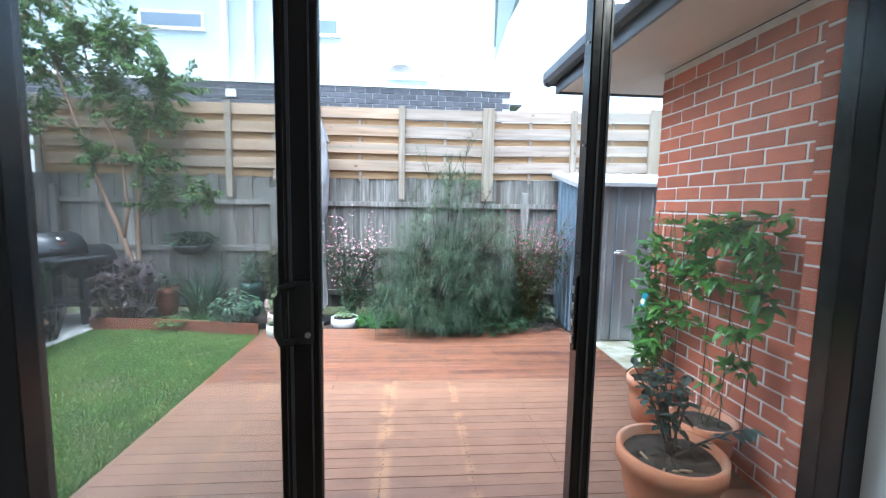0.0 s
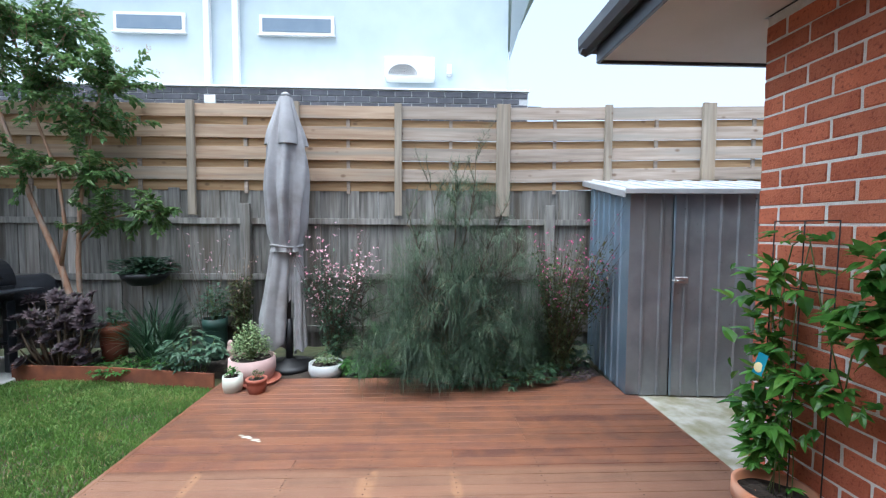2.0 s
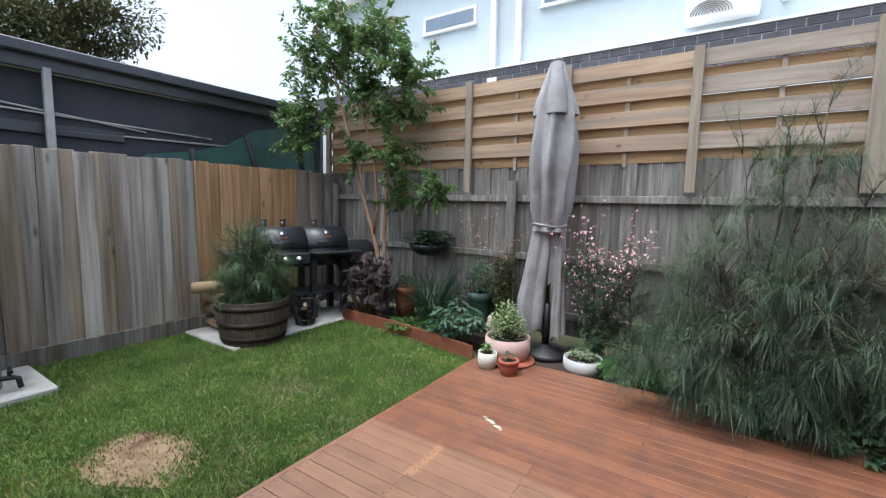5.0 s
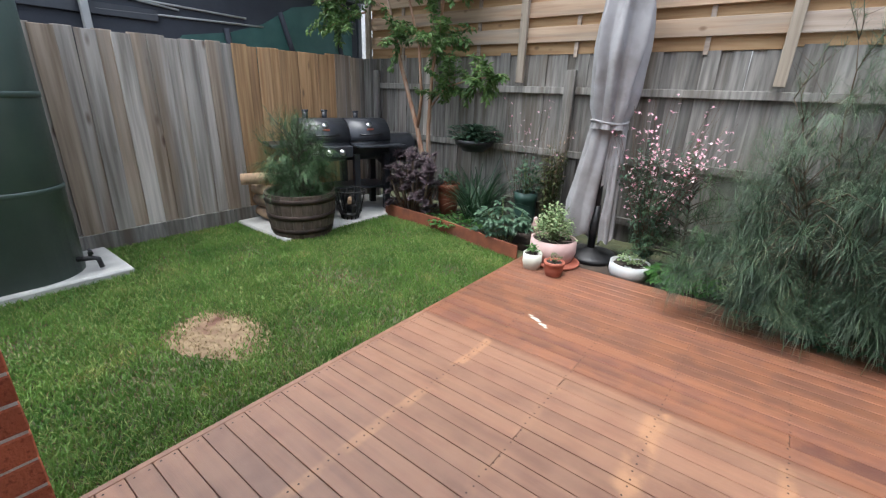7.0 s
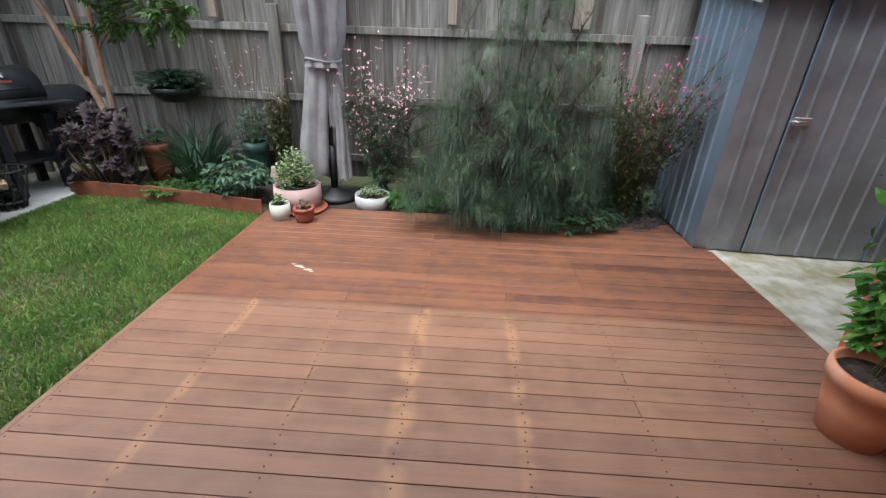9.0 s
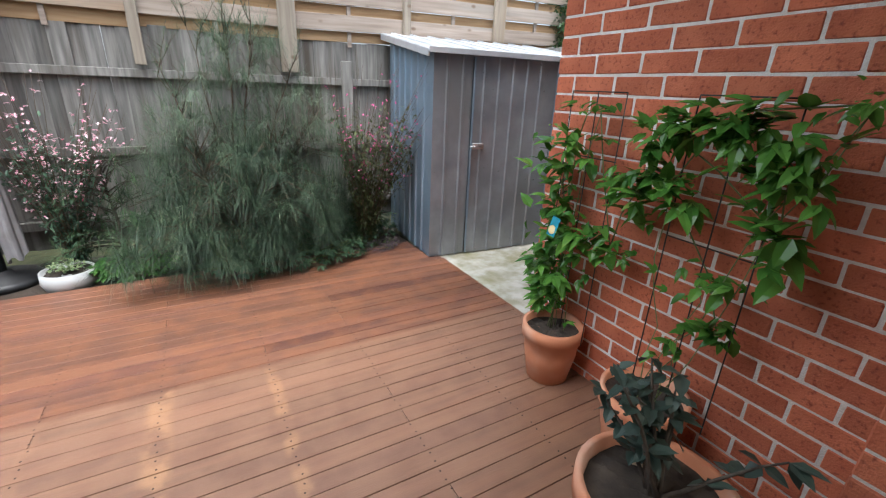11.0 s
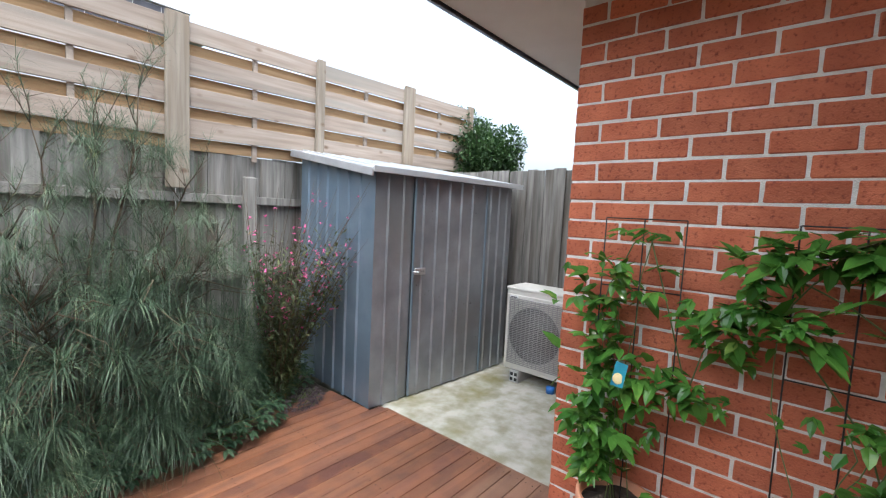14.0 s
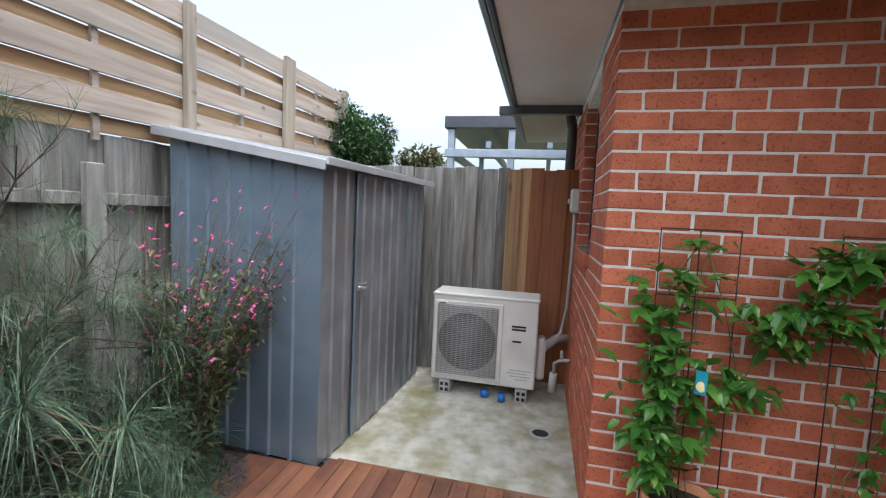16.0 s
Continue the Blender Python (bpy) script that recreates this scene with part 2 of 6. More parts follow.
M_CREAMAC = mat("cream_powder_coat", (0.62, 0.6, 0.55), (0.67, 0.65, 0.6), 4, 0.45, bump=0.04, c3=(0.56, 0.54, 0.49), c3_scale=3)
M_GRILLE = mat("grey_fan_guard", (0.3, 0.29, 0.28), (0.36, 0.35, 0.34), 10, 0.5, bump=0.05)
M_FANHOLE = mat("shaded_fan_blades", (0.07, 0.066, 0.065), (0.12, 0.115, 0.11), 6, 0.6, bump=0.0)
M_DARK = mat("dark_cavity", (0.012, 0.012, 0.012), (0.02, 0.02, 0.02), 10, 0.9, bump=0.0)
M_BLOCK = mat("grey_block", (0.34, 0.34, 0.33), (0.44, 0.44, 0.43), 15, 0.9, bump=0.4)
M_BLUE = mat("blue_plastic", (0.02, 0.12, 0.4), (0.03, 0.16, 0.5), 8, 0.4, bump=0.02)
M_PIPE = mat("grey_pvc", (0.34, 0.34, 0.33), (0.42, 0.42, 0.41), 8, 0.5, bump=0.05)
M_PLASTER = mat("indoor_plaster", (0.76, 0.79, 0.82), (0.8, 0.83, 0.86), 4, 0.8, bump=0.05)
M_FLOORIN = mat("indoor_floorboards", (0.24, 0.16, 0.1), (0.32, 0.22, 0.14), 5, 0.45, bump=0.1, stretch=(1, 8, 1))
M_STEELBLUE = mat("galvanised_beam", (0.28, 0.32, 0.37), (0.34, 0.38, 0.43), 6, 0.5, metal=0.3, bump=0.05)
M_TAGTEAL = mat("teal_card", (0.02, 0.22, 0.3), (0.03, 0.3, 0.4), 10, 0.4, bump=0.02)
M_TAGYEL = mat("yellow_print", (0.75, 0.6, 0.25), (0.8, 0.68, 0.4), 30, 0.4, bump=0.02)

L_CRAPE = leaf_mat("crepe_leaf", (0.05, 0.115, 0.035), (0.17, 0.26, 0.085), 0.32, 0.42, (0.3, 0.2, 0.08), patch=0.35, patch_scale=4.0)
# Near-black and pale ends put the shrub's inner shade and highlights into colour.
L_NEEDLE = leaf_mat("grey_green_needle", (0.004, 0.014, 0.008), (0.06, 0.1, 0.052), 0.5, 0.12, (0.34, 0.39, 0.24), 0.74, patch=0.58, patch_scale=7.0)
# Paler copy: the extra light in the sparse upper needles is put into colour.
L_AIRY = leaf_mat("airy_needle", (0.045, 0.075, 0.045), (0.16, 0.215, 0.135), 0.5, 0.3, (0.34, 0.36, 0.17), 0.85, patch=0.3)
L_NEEDLE2 = leaf_mat("deep_green_needle", (0.022, 0.062, 0.024), (0.09, 0.15, 0.055), 0.5, 0.2, patch=0.4, patch_scale=9.0)
L_PASSION = leaf_mat("glossy_vine_leaf", (0.03, 0.11, 0.018), (0.13, 0.3, 0.05), 0.16, 0.3, (0.3, 0.43, 0.09), 0.84, patch=0.35, patch_scale=7.0)
L_DULL = leaf_mat("dull_blue_green_leaf", (0.03, 0.05, 0.04), (0.055, 0.085, 0.068), 0.45, 0.15)
L_FLAX = leaf_mat("strap_leaf", (0.025, 0.06, 0.03), (0.065, 0.12, 0.06), 0.4, 0.2)
L_HELLE = leaf_mat("hellebore_leaf", (0.04, 0.085, 0.05), (0.1, 0.165, 0.1), 0.4, 0.2)
L_PURPLE = leaf_mat("purple_rosette_leaf", (0.045, 0.034, 0.04), (0.12, 0.085, 0.092), 0.4, 0.15, (0.1, 0.13, 0.06))
L_VARIEG = leaf_mat("variegated_leaf", (0.1, 0.19, 0.07), (0.36, 0.42, 0.22), 0.4, 0.25)
L_GREEN = leaf_mat("fresh_green_leaf", (0.03, 0.1, 0.018), (0.08, 0.19, 0.035), 0.45, 0.3)
L_OLIVE = leaf_mat("olive_small_leaf", (0.032, 0.052, 0.018), (0.12, 0.135, 0.05), 0.5, 0.25, (0.17, 0.11, 0.05))
L_IVY = leaf_mat("ivy_leaf", (0.025, 0.06, 0.022), (0.085, 0.15, 0.05), 0.35, 0.2)
L_FAR = leaf_mat("far_tree_leaf", (0.045, 0.055, 0.025), (0.14, 0.14, 0.06), 0.6, 0.25, (0.3, 0.25, 0.1), 0.8, patch=0.5, patch_scale=1.2)
L_PINK = leaf_mat("pink_petal", (0.66, 0.05, 0.26), (0.84, 0.22, 0.44), 0.6, 0.3)
L_BLUSH = leaf_mat("white_pink_petal", (0.8, 0.35, 0.45), (0.88, 0.74, 0.76), 0.6, 0.3, (0.75, 0.12, 0.27), 0.75)
L_GRASS = leaf_mat("grass_blade", (0.045, 0.12, 0.018), (0.15, 0.26, 0.05), 0.55, 0.3, (0.38, 0.32, 0.12), 0.8, patch=0.6, patch_scale=3.2)
L_DEAD = leaf_mat("straw_blade", (0.16, 0.11, 0.055), (0.31, 0.24, 0.13), 0.8, 0.2)
L_GRASS2 = leaf_mat("pale_grass_blade", (0.13, 0.19, 0.042), (0.27, 0.33, 0.105), 0.55, 0.3)
L_BLOOM = leaf_mat("dry_blossom", (0.4, 0.27, 0.2), (0.5, 0.36, 0.26), 0.7, 0.2)

M_GLASS = bpy.data.materials.new("hazed_glass")
M_GLASS.use_nodes = True
gb = M_GLASS.node_tree.nodes["Principled BSDF"]
gb.inputs["Transmission Weight"].default_value, gb.inputs["Roughness"].default_value, gb.inputs["IOR"].default_value = 1.0, 0.0, 1.45
gb.inputs["Base Color"].default_value = (0.95, 0.97, 0.96, 1)
gn, gl = M_GLASS.node_tree.nodes, M_GLASS.node_tree.links
# Pale diffuse layer stands in for the reflection that hazes the left pane.
haze_film, veil, haze_noise = gn.new("ShaderNodeBsdfDiffuse"), gn.new("ShaderNodeMixShader"), gn.new("ShaderNodeTexNoise")
haze_film.inputs["Color"].default_value = (0.7, 0.74, 0.74, 1)
haze_noise.inputs["Scale"].default_value = 3.0
span = gn.new("ShaderNodeMapRange")
span.inputs["To Min"].default_value, span.inputs["To Max"].default_value = 0.07, 0.2
gl.new(haze_noise.outputs["Fac"], span.inputs["Value"])
gl.new(span.outputs[0], veil.inputs[0])
gl.new(gb.outputs[0], veil.inputs[1])
gl.new(haze_film.outputs[0], veil.inputs[2])
gl.new(veil.outputs[0], gn["Material Output"].inputs["Surface"])
M_GLASS2 = M_GLASS.copy()
M_GLASS2.name = "clean_glass"
span2 = next(k for k in M_GLASS2.node_tree.nodes if k.bl_idname == "ShaderNodeMapRange")
span2.inputs["To Min"].default_value, span2.inputs["To Max"].default_value = 0.0, 0.02
M_WINGLASS = mat("dark_window_pane", (0.16, 0.21, 0.27), (0.2, 0.25, 0.31), 3, 0.08, bump=0.0)


def deck_material():
    """Oiled hardwood: grain along the board, paler wear over the joists in the walked half, redder boards towards the beds."""
    m = mat("red_hardwood_board", (0.118, 0.052, 0.032), (0.2, 0.09, 0.053), 3.0, 0.42, bump=0.35, fine=45, stretch=(0.45, 7, 7), rand=0.22, c3=(0.11, 0.045, 0.032), c3_scale=0.7)
    n, l = m.node_tree.nodes, m.node_tree.links
    b = n["Principled BSDF"]
    src = b.inputs["Base Color"].links[0].from_socket
    geo = n.new("ShaderNodeNewGeometry")
    sep = n.new("ShaderNodeSeparateXYZ")
    l.new(geo.outputs["Position"], sep.inputs[0])
    noise_n = n.new("ShaderNodeTexNoise")
    noise_n.inputs["Scale"].default_value, noise_n.inputs["Detail"].default_value = 6.0, 5.0
    l.new(geo.outputs["Position"], noise_n.inputs["Vector"])

    def math_node(op, a, c, clamp=False):
        k = n.new("ShaderNodeMath")
        k.operation, k.use_clamp = op, clamp
        for sock, v in zip(k.inputs, (a, c)):
            if isinstance(v, (int, float)):
                sock.default_value = v
            else:
                l.new(v, sock)
        return k.outputs[0]

    def spread(v, lo, hi, to0, to1):
        k = n.new("ShaderNodeMapRange")
        k.interpolation_type = "SMOOTHSTEP"
        k.inputs["From Min"].default_value, k.inputs["From Max"].default_value = lo, hi
        k.inputs["To Min"].default_value, k.inputs["To Max"].default_value = to0, to1
        l.new(v, k.inputs["Value"])
        return k.outputs[0]

    walked = spread(sep.outputs["Y"], 3.38, 3.42, 1.0, 0.0)
    bands = 0.0
    for joist, width, force in ((-1.25, 0.03, 0.55), (-0.3, 0.055, 0.65), (0.19, 0.035, 0.55), (-0.75, 0.03, 0.12)):
        d = math_node("ABSOLUTE", math_node("SUBTRACT", sep.outputs["X"], joist), 0.0)
        band = spread(d, width * 0.4, width * 1.3, force, 0.0)
        bands = math_node("ADD", bands, band)
    patchy = spread(noise_n.outputs["Fac"], 0.4, 0.6, 0.05, 1.0)
    wear = math_node("MULTIPLY", math_node("MULTIPLY", bands, patchy), walked, True)
    dry = math_node("MULTIPLY", walked, spread(noise_n.outputs["Fac"], 0.3, 0.65, 0.55, 0.9), True)

    def over(base, fac, colour):
        k = n.new("ShaderNodeMix")
        k.data_type = "RGBA"
        k.inputs["B"].default_value = (*colour, 1)
        l.new(base, k.inputs["A"])
        l.new(fac, k.inputs["Factor"])
        return k.outputs["Result"]

    greyed = over(src, math_node("MULTIPLY", dry, 0.55), (0.32, 0.185, 0.115))
    worn = over(greyed, wear, (0.43, 0.235, 0.12))
    far_red = over(worn, math_node("MULTIPLY", spread(sep.outputs["Y"], 3.38, 3.44, 0.0, 0.3), patchy), (0.29, 0.115, 0.048))
    l.new(far_red, b.inputs["Base Color"])
    b.inputs["Specular IOR Level"].default_value = 0.45
    return m


M_DECK = deck_material()

# ---- mesh helpers ----


def link(name, bm, material, parent=None, label=""):
    me = bpy.data.meshes.new(name)
    bm.to_mesh(me)
    bm.free()
    me.materials.append(material)
    ob = new(name, me)
    if parent:
        ob.parent = parent
    return tagged(ob, label)


def part(name, bm, material, parent, label=""):
    return link(name, bm, material, parent, label)


def raw(name, verts, faces, material, parent=None, label="", smooth=False):
    me = bpy.data.meshes.new(name)
    me.from_pydata(verts, [], faces)
    me.materials.append(material)
    if smooth:
        me.shade_smooth()
    ob = new(name, me)
    if parent:
        ob.parent = parent
    return tagged(ob, label)


def thing(name, label, category, at=(0, 0, 0), turn=0.0, group="", kind=""):
    ob = new(name)
    ob.empty_display_size = 0.1
    ob.matrix_world = pose(*at, 0, 0, turn)
    return tagged(ob, label, category, group, kind)


def box(bm, x0, x1, y0, y1, z0, z1, bev=0.0, m=None):
    r = bmesh.ops.create_cube(bm, size=1.0)
    vs = r["verts"]
    bmesh.ops.scale(bm, vec=(x1 - x0, y1 - y0, z1 - z0), verts=vs)
    bmesh.ops.translate(bm, vec=((x0 + x1) / 2, (y0 + y1) / 2, (z0 + z1) / 2), verts=vs)
    if bev:
        es = list({e for v in vs for e in v.link_edges})
        r2 = bmesh.ops.bevel(bm, geom=es, offset=bev, segments=1, affect="EDGES")
        vs = list({v for f in r2["faces"] for v in f.verts} | {v for v in vs if v.is_valid})
    if m is not None:
        bmesh.ops.transform(bm, matrix=m, verts=vs)
    return bm


def B(*a, **k):
    return box(bmesh.new(), *a, **k)


def lathe(profile, seg=32, bm=None, m=None, smooth=True):
    """A body of revolution from (radius, z) rings, open at both ends unless a radius is 0."""
    bm = bm or bmesh.new()
    rings = []
    for r, z in profile:
        if r <= 1e-6:
            rings.append([bm.verts.new((0, 0, z))])
        else:
            rings.append([bm.verts.new((r * math.cos(2 * math.pi * i / seg), r * math.sin(2 * math.pi * i / seg), z)) for i in range(seg)])
    for a, b in zip(rings, rings[1:]):
        for i in range(seg):
            j = (i + 1) % seg
            q = [a[i % len(a)], a[j % len(a)], b[j % len(b)], b[i % len(b)]]
            q = list(dict.fromkeys(q))
            if len(q) > 2:
                f = bm.faces.new(q)
                f.smooth = smooth
    if m is not None:
        bmesh.ops.transform(bm, matrix=m, verts=[v for ring in rings for v in ring])
    return bm


def tube(bm, pts, radii, seg=8):
    """A round limb along pts."""
    pts = [Vector(p) for p in pts]
    if isinstance(radii, (int, float)):
        radii = [radii] * len(pts)
    rings = []
    for i, p in enumerate(pts):
        d = (pts[min(i + 1, len(pts) - 1)] - pts[max(i - 1, 0)]).normalized()
        a = d.cross(Vector((0.31, 0.17, 0.93)) if abs(d.z) < 0.9 else Vector((1, 0.2, 0))).normalized()
        c = d.cross(a)
        rings.append([bm.verts.new(p + radii[i] * (math.cos(2 * math.pi * k / seg) * a + math.sin(2 * math.pi * k / seg) * c)) for k in range(seg)])
    for a, b in zip(rings, rings[1:]):
        for k in range(seg):
            f = bm.faces.new((a[k], a[(k + 1) % seg], b[(k + 1) % seg], b[k]))
            f.smooth = True
    bm.faces.new(rings[0][::-1])
    bm.faces.new(rings[-1])
    return bm


class Leaves:
    """Gathers many small leaves, blades or needles into one mesh."""

    def __init__(self):
        self.v, self.f = [], []

    def leaf(self, p, d, up, length, width, fold=0.15, droop=0.15):
        """A pointed, folded leaf from p along d."""
        p, d = Vector(p), Vector(d).normalized()
        s = d.cross(Vector(up))
        s = s.normalized() if s.length > 1e-4 else d.orthogonal().normalized()
        n = s.cross(d)
        k = len(self.v)
        m1 = p + d * length * 0.3 - n * length * droop * 0.1
        m2 = p + d * length * 0.68 - n * length * droop * 0.48
        tip = p + d * length - n * length * droop
        w1, w2 = width * 0.5, width * 0.36
        self.v += [p, m1 + s * w1 + n * w1 * 2 * fold, m1, m1 - s * w1 + n * w1 * 2 * fold, m2 + s * w2 + n * w2 * 2 * fold, m2, m2 - s * w2 + n * w2 * 2 * fold, tip]
        self.f += [(k, k + 1, k + 2), (k, k + 2, k + 3), (k + 1, k + 4, k + 5, k + 2), (k + 2, k + 5, k + 6, k + 3), (k + 4, k + 7, k + 5), (k + 5, k + 7, k + 6)]

    def blade(self, p, d, length, width, fall, seg=4, side=None):
        """A thin ribbon from p along d that bends down by fall."""
        p, d = Vector(p), Vector(d).normalized()
        s = side or Vector((-d.y, d.x, 0.001))
        s = s.normalized()
        k = len(self.v)
        step = length / seg
        for i in range(seg + 1):
            w = width / 2 * (1 - (i / seg) ** 2 * 0.85)
            self.v += [p + s * w, p - s * w]
            p = p + d * step
            d = (d + Vector((0, 0, -fall / seg))).normalized()
        self.f += [(k + 2 * i, k + 2 * i + 1, k + 2 * i + 3, k + 2 * i + 2) for i in range(seg)]

    def make(self, name, material, parent, label=""):
        return raw(name, self.v, self.f, material, parent, label)


def rnd(a, b):
    return random.uniform(a, b)


def way(flat=0.0):
    """A random direction; flat > 0 keeps it near the horizontal."""
    a, z = rnd(0, 2 * math.pi), rnd(-1, 1) * (1 - flat)
    r = math.sqrt(max(0.0, 1 - z * z))
    return Vector((r * math.cos(a), r * math.sin(a), z))

# ---- ground ----
tagged(link("ground", B(-150, 150, -150, 150, -0.4, -0.12), M_EARTH), "bare green-brown earth reaching to the horizon", "ground", kind="structure")
lawn = tagged(link("lawn", B(-4.62, -1.8, -2.5, 5.0, -0.2, -0.03), M_EARTH), "short green lawn with a straw-coloured dead patch", "lawn", kind="structure")
patch = raw("dead_patch", *(lambda: (
    [(-2.55 + math.cos(a) * r * (0.36 + 0.05 * math.sin(3 * a + 1)), 2.4 + math.sin(a) * r * (0.25 + 0.04 * math.sin(2 * a)), -0.025) for r in (0.0, 1.0) for a in [2 * math.pi * i / 24 for i in range(24)]],
    [(i, (i + 1) % 24, 24 + (i + 1) % 24, 24 + i) for i in range(24)]))(), M_STRAW, lawn, "bare straw-coloured dead patch in the lawn")
tagged(link("garden_bed", B(-3.68, -1.8, 5.02, 5.66, -0.2, 0.03), M_SOIL), "dark soil of the planted bed along the fence", "garden bed", kind="structure")
tagged(link("garden_bed", B(-1.8, 1.72, 4.84, 5.66, -0.2, -0.03), M_SOIL), "dark soil of the planted strip behind the deck", "garden bed", kind="structure")
tagged(link("barbecue_slab", B(-4.62, -3.7, 3.62, 5.66, -0.2, 0.0, bev=0.012), M_SLAB), "grey concrete slab under the barbecue", "slab", kind="structure")
tagged(link("tank_slab", B(-4.6, -3.9, 0.2, 2.42, -0.2, 0.02, bev=0.012), M_SLAB), "pale concrete slab under the water tank", "slab", kind="structure")
tagged(link("concrete_yard", B(1.81, 3.5, 3.05, 5.66, -0.25, -0.02), M_CONC), "mossy stained concrete of the side yard", "concrete yard", kind="structure")
edging = thing("garden_edging", "rusted steel edging of the garden bed beside the lawn", "edging", kind="structure")
for xa, ya, xb, yb in ((-3.74, 5.0, -2.9, 4.93), (-2.9, 4.93, -1.8, 4.72), (-3.74, 5.0, -3.74, 5.6)):
    d = Vector((xb - xa, yb - ya, 0))
    part("edging_strip", B(0, d.length - 0.003, -0.008, 0.008, -0.15, 0.115, bev=0.002, m=pose(xa, ya, 0, 0, 0, math.degrees(math.atan2(d.y, d.x)))), M_RUST, edging)

# ---- brick walls ----
COURSE, LINE9 = 0.086, 1.5


def brick_mesh(length, height=0.076, depth=0.11):
    bm = B(0.001, length - 0.001, -depth, 0, 0, height, bev=0.004)
    for v in bm.verts:
        v.co += Vector((rnd(-1, 1), rnd(-1, 1) * 0.8, rnd(-1, 1))) * 0.0016
    me = bpy.data.meshes.new("brick")
    bm.to_mesh(me)
    bm.free()
    me.materials.append(M_BRICK)
    return me


BRICKS = {}


def brick_wall(name, label, at, turn, length, low, high, flip, thick=0.11, hole=None, rev=False, shared=False):
    """Bricks from the corner at `at` along local x; outward is local +y. flip: which courses start with a half brick. hole: x0, x1, z0, z1."""
    wall = thing(name, label, "brick wall", at, turn, kind="structure")
    solids = [(0, length, low, high)]
    if hole:
        hx0, hx1, hz0, hz1 = hole
        solids = [(0, hx0, low, high), (hx1, length, low, high), (hx0, hx1, low, hz0), (hx0, hx1, hz1, high)]
    bm = bmesh.new()
    for a, b, c, d in solids:
        if b - a > 0.01 and d - c > 0.01:
            box(bm, a + 0.006, b - 0.006, -thick + 0.004, -0.004, c, d)
    part("mortar", bm, M_MORTAR, wall, "pale mortar bed")
    n0, n1 = math.ceil(9 - (high - LINE9) / COURSE), math.floor(9 - (low - LINE9) / COURSE)
    for n in range(n0, n1 + 1):
        z = LINE9 + (9 - n) * COURSE + 0.005
        if z + 0.076 > high + 0.02:
            continue
        x, k = 0.0, 0
        while x < length - 0.02:
            step = 0.12 if (k == 0 and (n + flip) % 2 == 0) else 0.24
            spans = [(x, min(x + step - 0.01, length))] if not (shared and k == 0 and step == 0.12) else []
            if spans and hole and z + 0.07 > hole[2] and z < hole[3]:
                spans = [(a, b) for a, b in ((spans[0][0], min(spans[0][1], hole[0])), (max(spans[0][0], hole[1]), spans[0][1])) if b - a > 0.02]
            for a, b in spans:
                if rev:
                    a, b = length - b, length - a
                key = round(b - a, 2)
                pool = BRICKS.setdefault(key, [])
                if len(pool) < (6 if key in (0.11, 0.23) else 2):
                    pool.append(brick_mesh(key))
                ob = new("brick", random.choice(pool))
                ob.parent = wall
                ob.location = (a, rnd(-0.0015, 0.0015), z + rnd(-0.001, 0.001))
            x, k = x + step, k + 1
    return wall


# ---- the house ----
house = thing("house_shell", "brick veneer house with charcoal gutters and a pale soffit", "house", kind="structure")
part("soffit", B(1.08, 1.64, 1.5, 3.6, 2.40, 2.412), M_SOFFIT, house, "off-white soffit sheet under the eave")
part("soffit", B(1.64, 5.3, 3.06, 3.6, 2.40, 2.412), M_SOFFIT, house, "off-white soffit sheet under the eave")
part("soffit", B(-2.4, 1.08, 1.5, 1.95, 2.40, 2.412), M_SOFFIT, house, "off-white soffit sheet under the eave")
for a, b in (((1.06, 1.95), (1.06, 3.62)), ((1.06, 3.62), (5.3, 3.62)), ((-2.4, 1.95), (1.06, 1.95))):
    d = Vector((b[0] - a[0], b[1] - a[1], 0))
    m = pose(a[0], a[1], 0, 0, 0, math.degrees(math.atan2(d.y, d.x)))
    part("fascia", B(0, d.length, -0.012, 0.012, 2.385, 2.54, bev=0.003, m=m), M_GUTTER, house, "charcoal fascia board")
    g = bmesh.new()
    prof = [(0.012, 2.475), (0.045, 2.458), (0.075, 2.472), (0.094, 2.51), (0.094, 2.57), (0.086, 2.57), (0.083, 2.515), (0.068, 2.482), (0.02, 2.485)]
    ends = []
    for x in (-0.094 if a[0] > 1 and b[1] > 3 else 0.0, d.length + 0.094):
        ends.append([g.verts.new((x, y, z)) for y, z in prof])
    for i in range(len(prof)):
        j = (i + 1) % len(prof)
        g.faces.new((ends[0][i], ends[0][j], ends[1][j], ends[1][i]))
    g.faces.new(ends[0])
    g.faces.new(ends[1][::-1])
    bmesh.ops.recalc_face_normals(g, faces=g.faces)
    bmesh.ops.transform(g, matrix=m, verts=g.verts)
    part("gutter", g, M_GUTTER, house, "charcoal steel gutter")
part("eave_trim", B(3.42, 3.5, 3.06, 3.76, 2.325, 2.398, bev=0.006), M_GUTTER, house, "charcoal trim across the eave")
part("eave_trim", B(3.54, 3.59, 3.06, 3.72, 2.345, 2.398, bev=0.006), M_GUTTER, house, "charcoal trim across the eave")
raw("roof", [(1.06, 1.2, 2.55), (1.06, 3.62, 2.55), (5.3, 3.62, 2.55), (5.3, 1.2, 3.5), (3.5, 1.2, 3.5), (-2.4, 1.95, 2.55), (-2.4, -3.5, 4.2), (6, -3.5, 4.2), (1.06, 1.95, 2.55)],
    [(0, 1, 4), (1, 2, 3, 4), (5, 8, 7, 6), (8, 0, 4, 7)], M_GUTTER, house, "charcoal roof sheet")
part("wall_core", B(1.78, 6.0, -3.4, 1.5, -0.1, 2.7), M_PLASTER, house, "plastered inner wall")
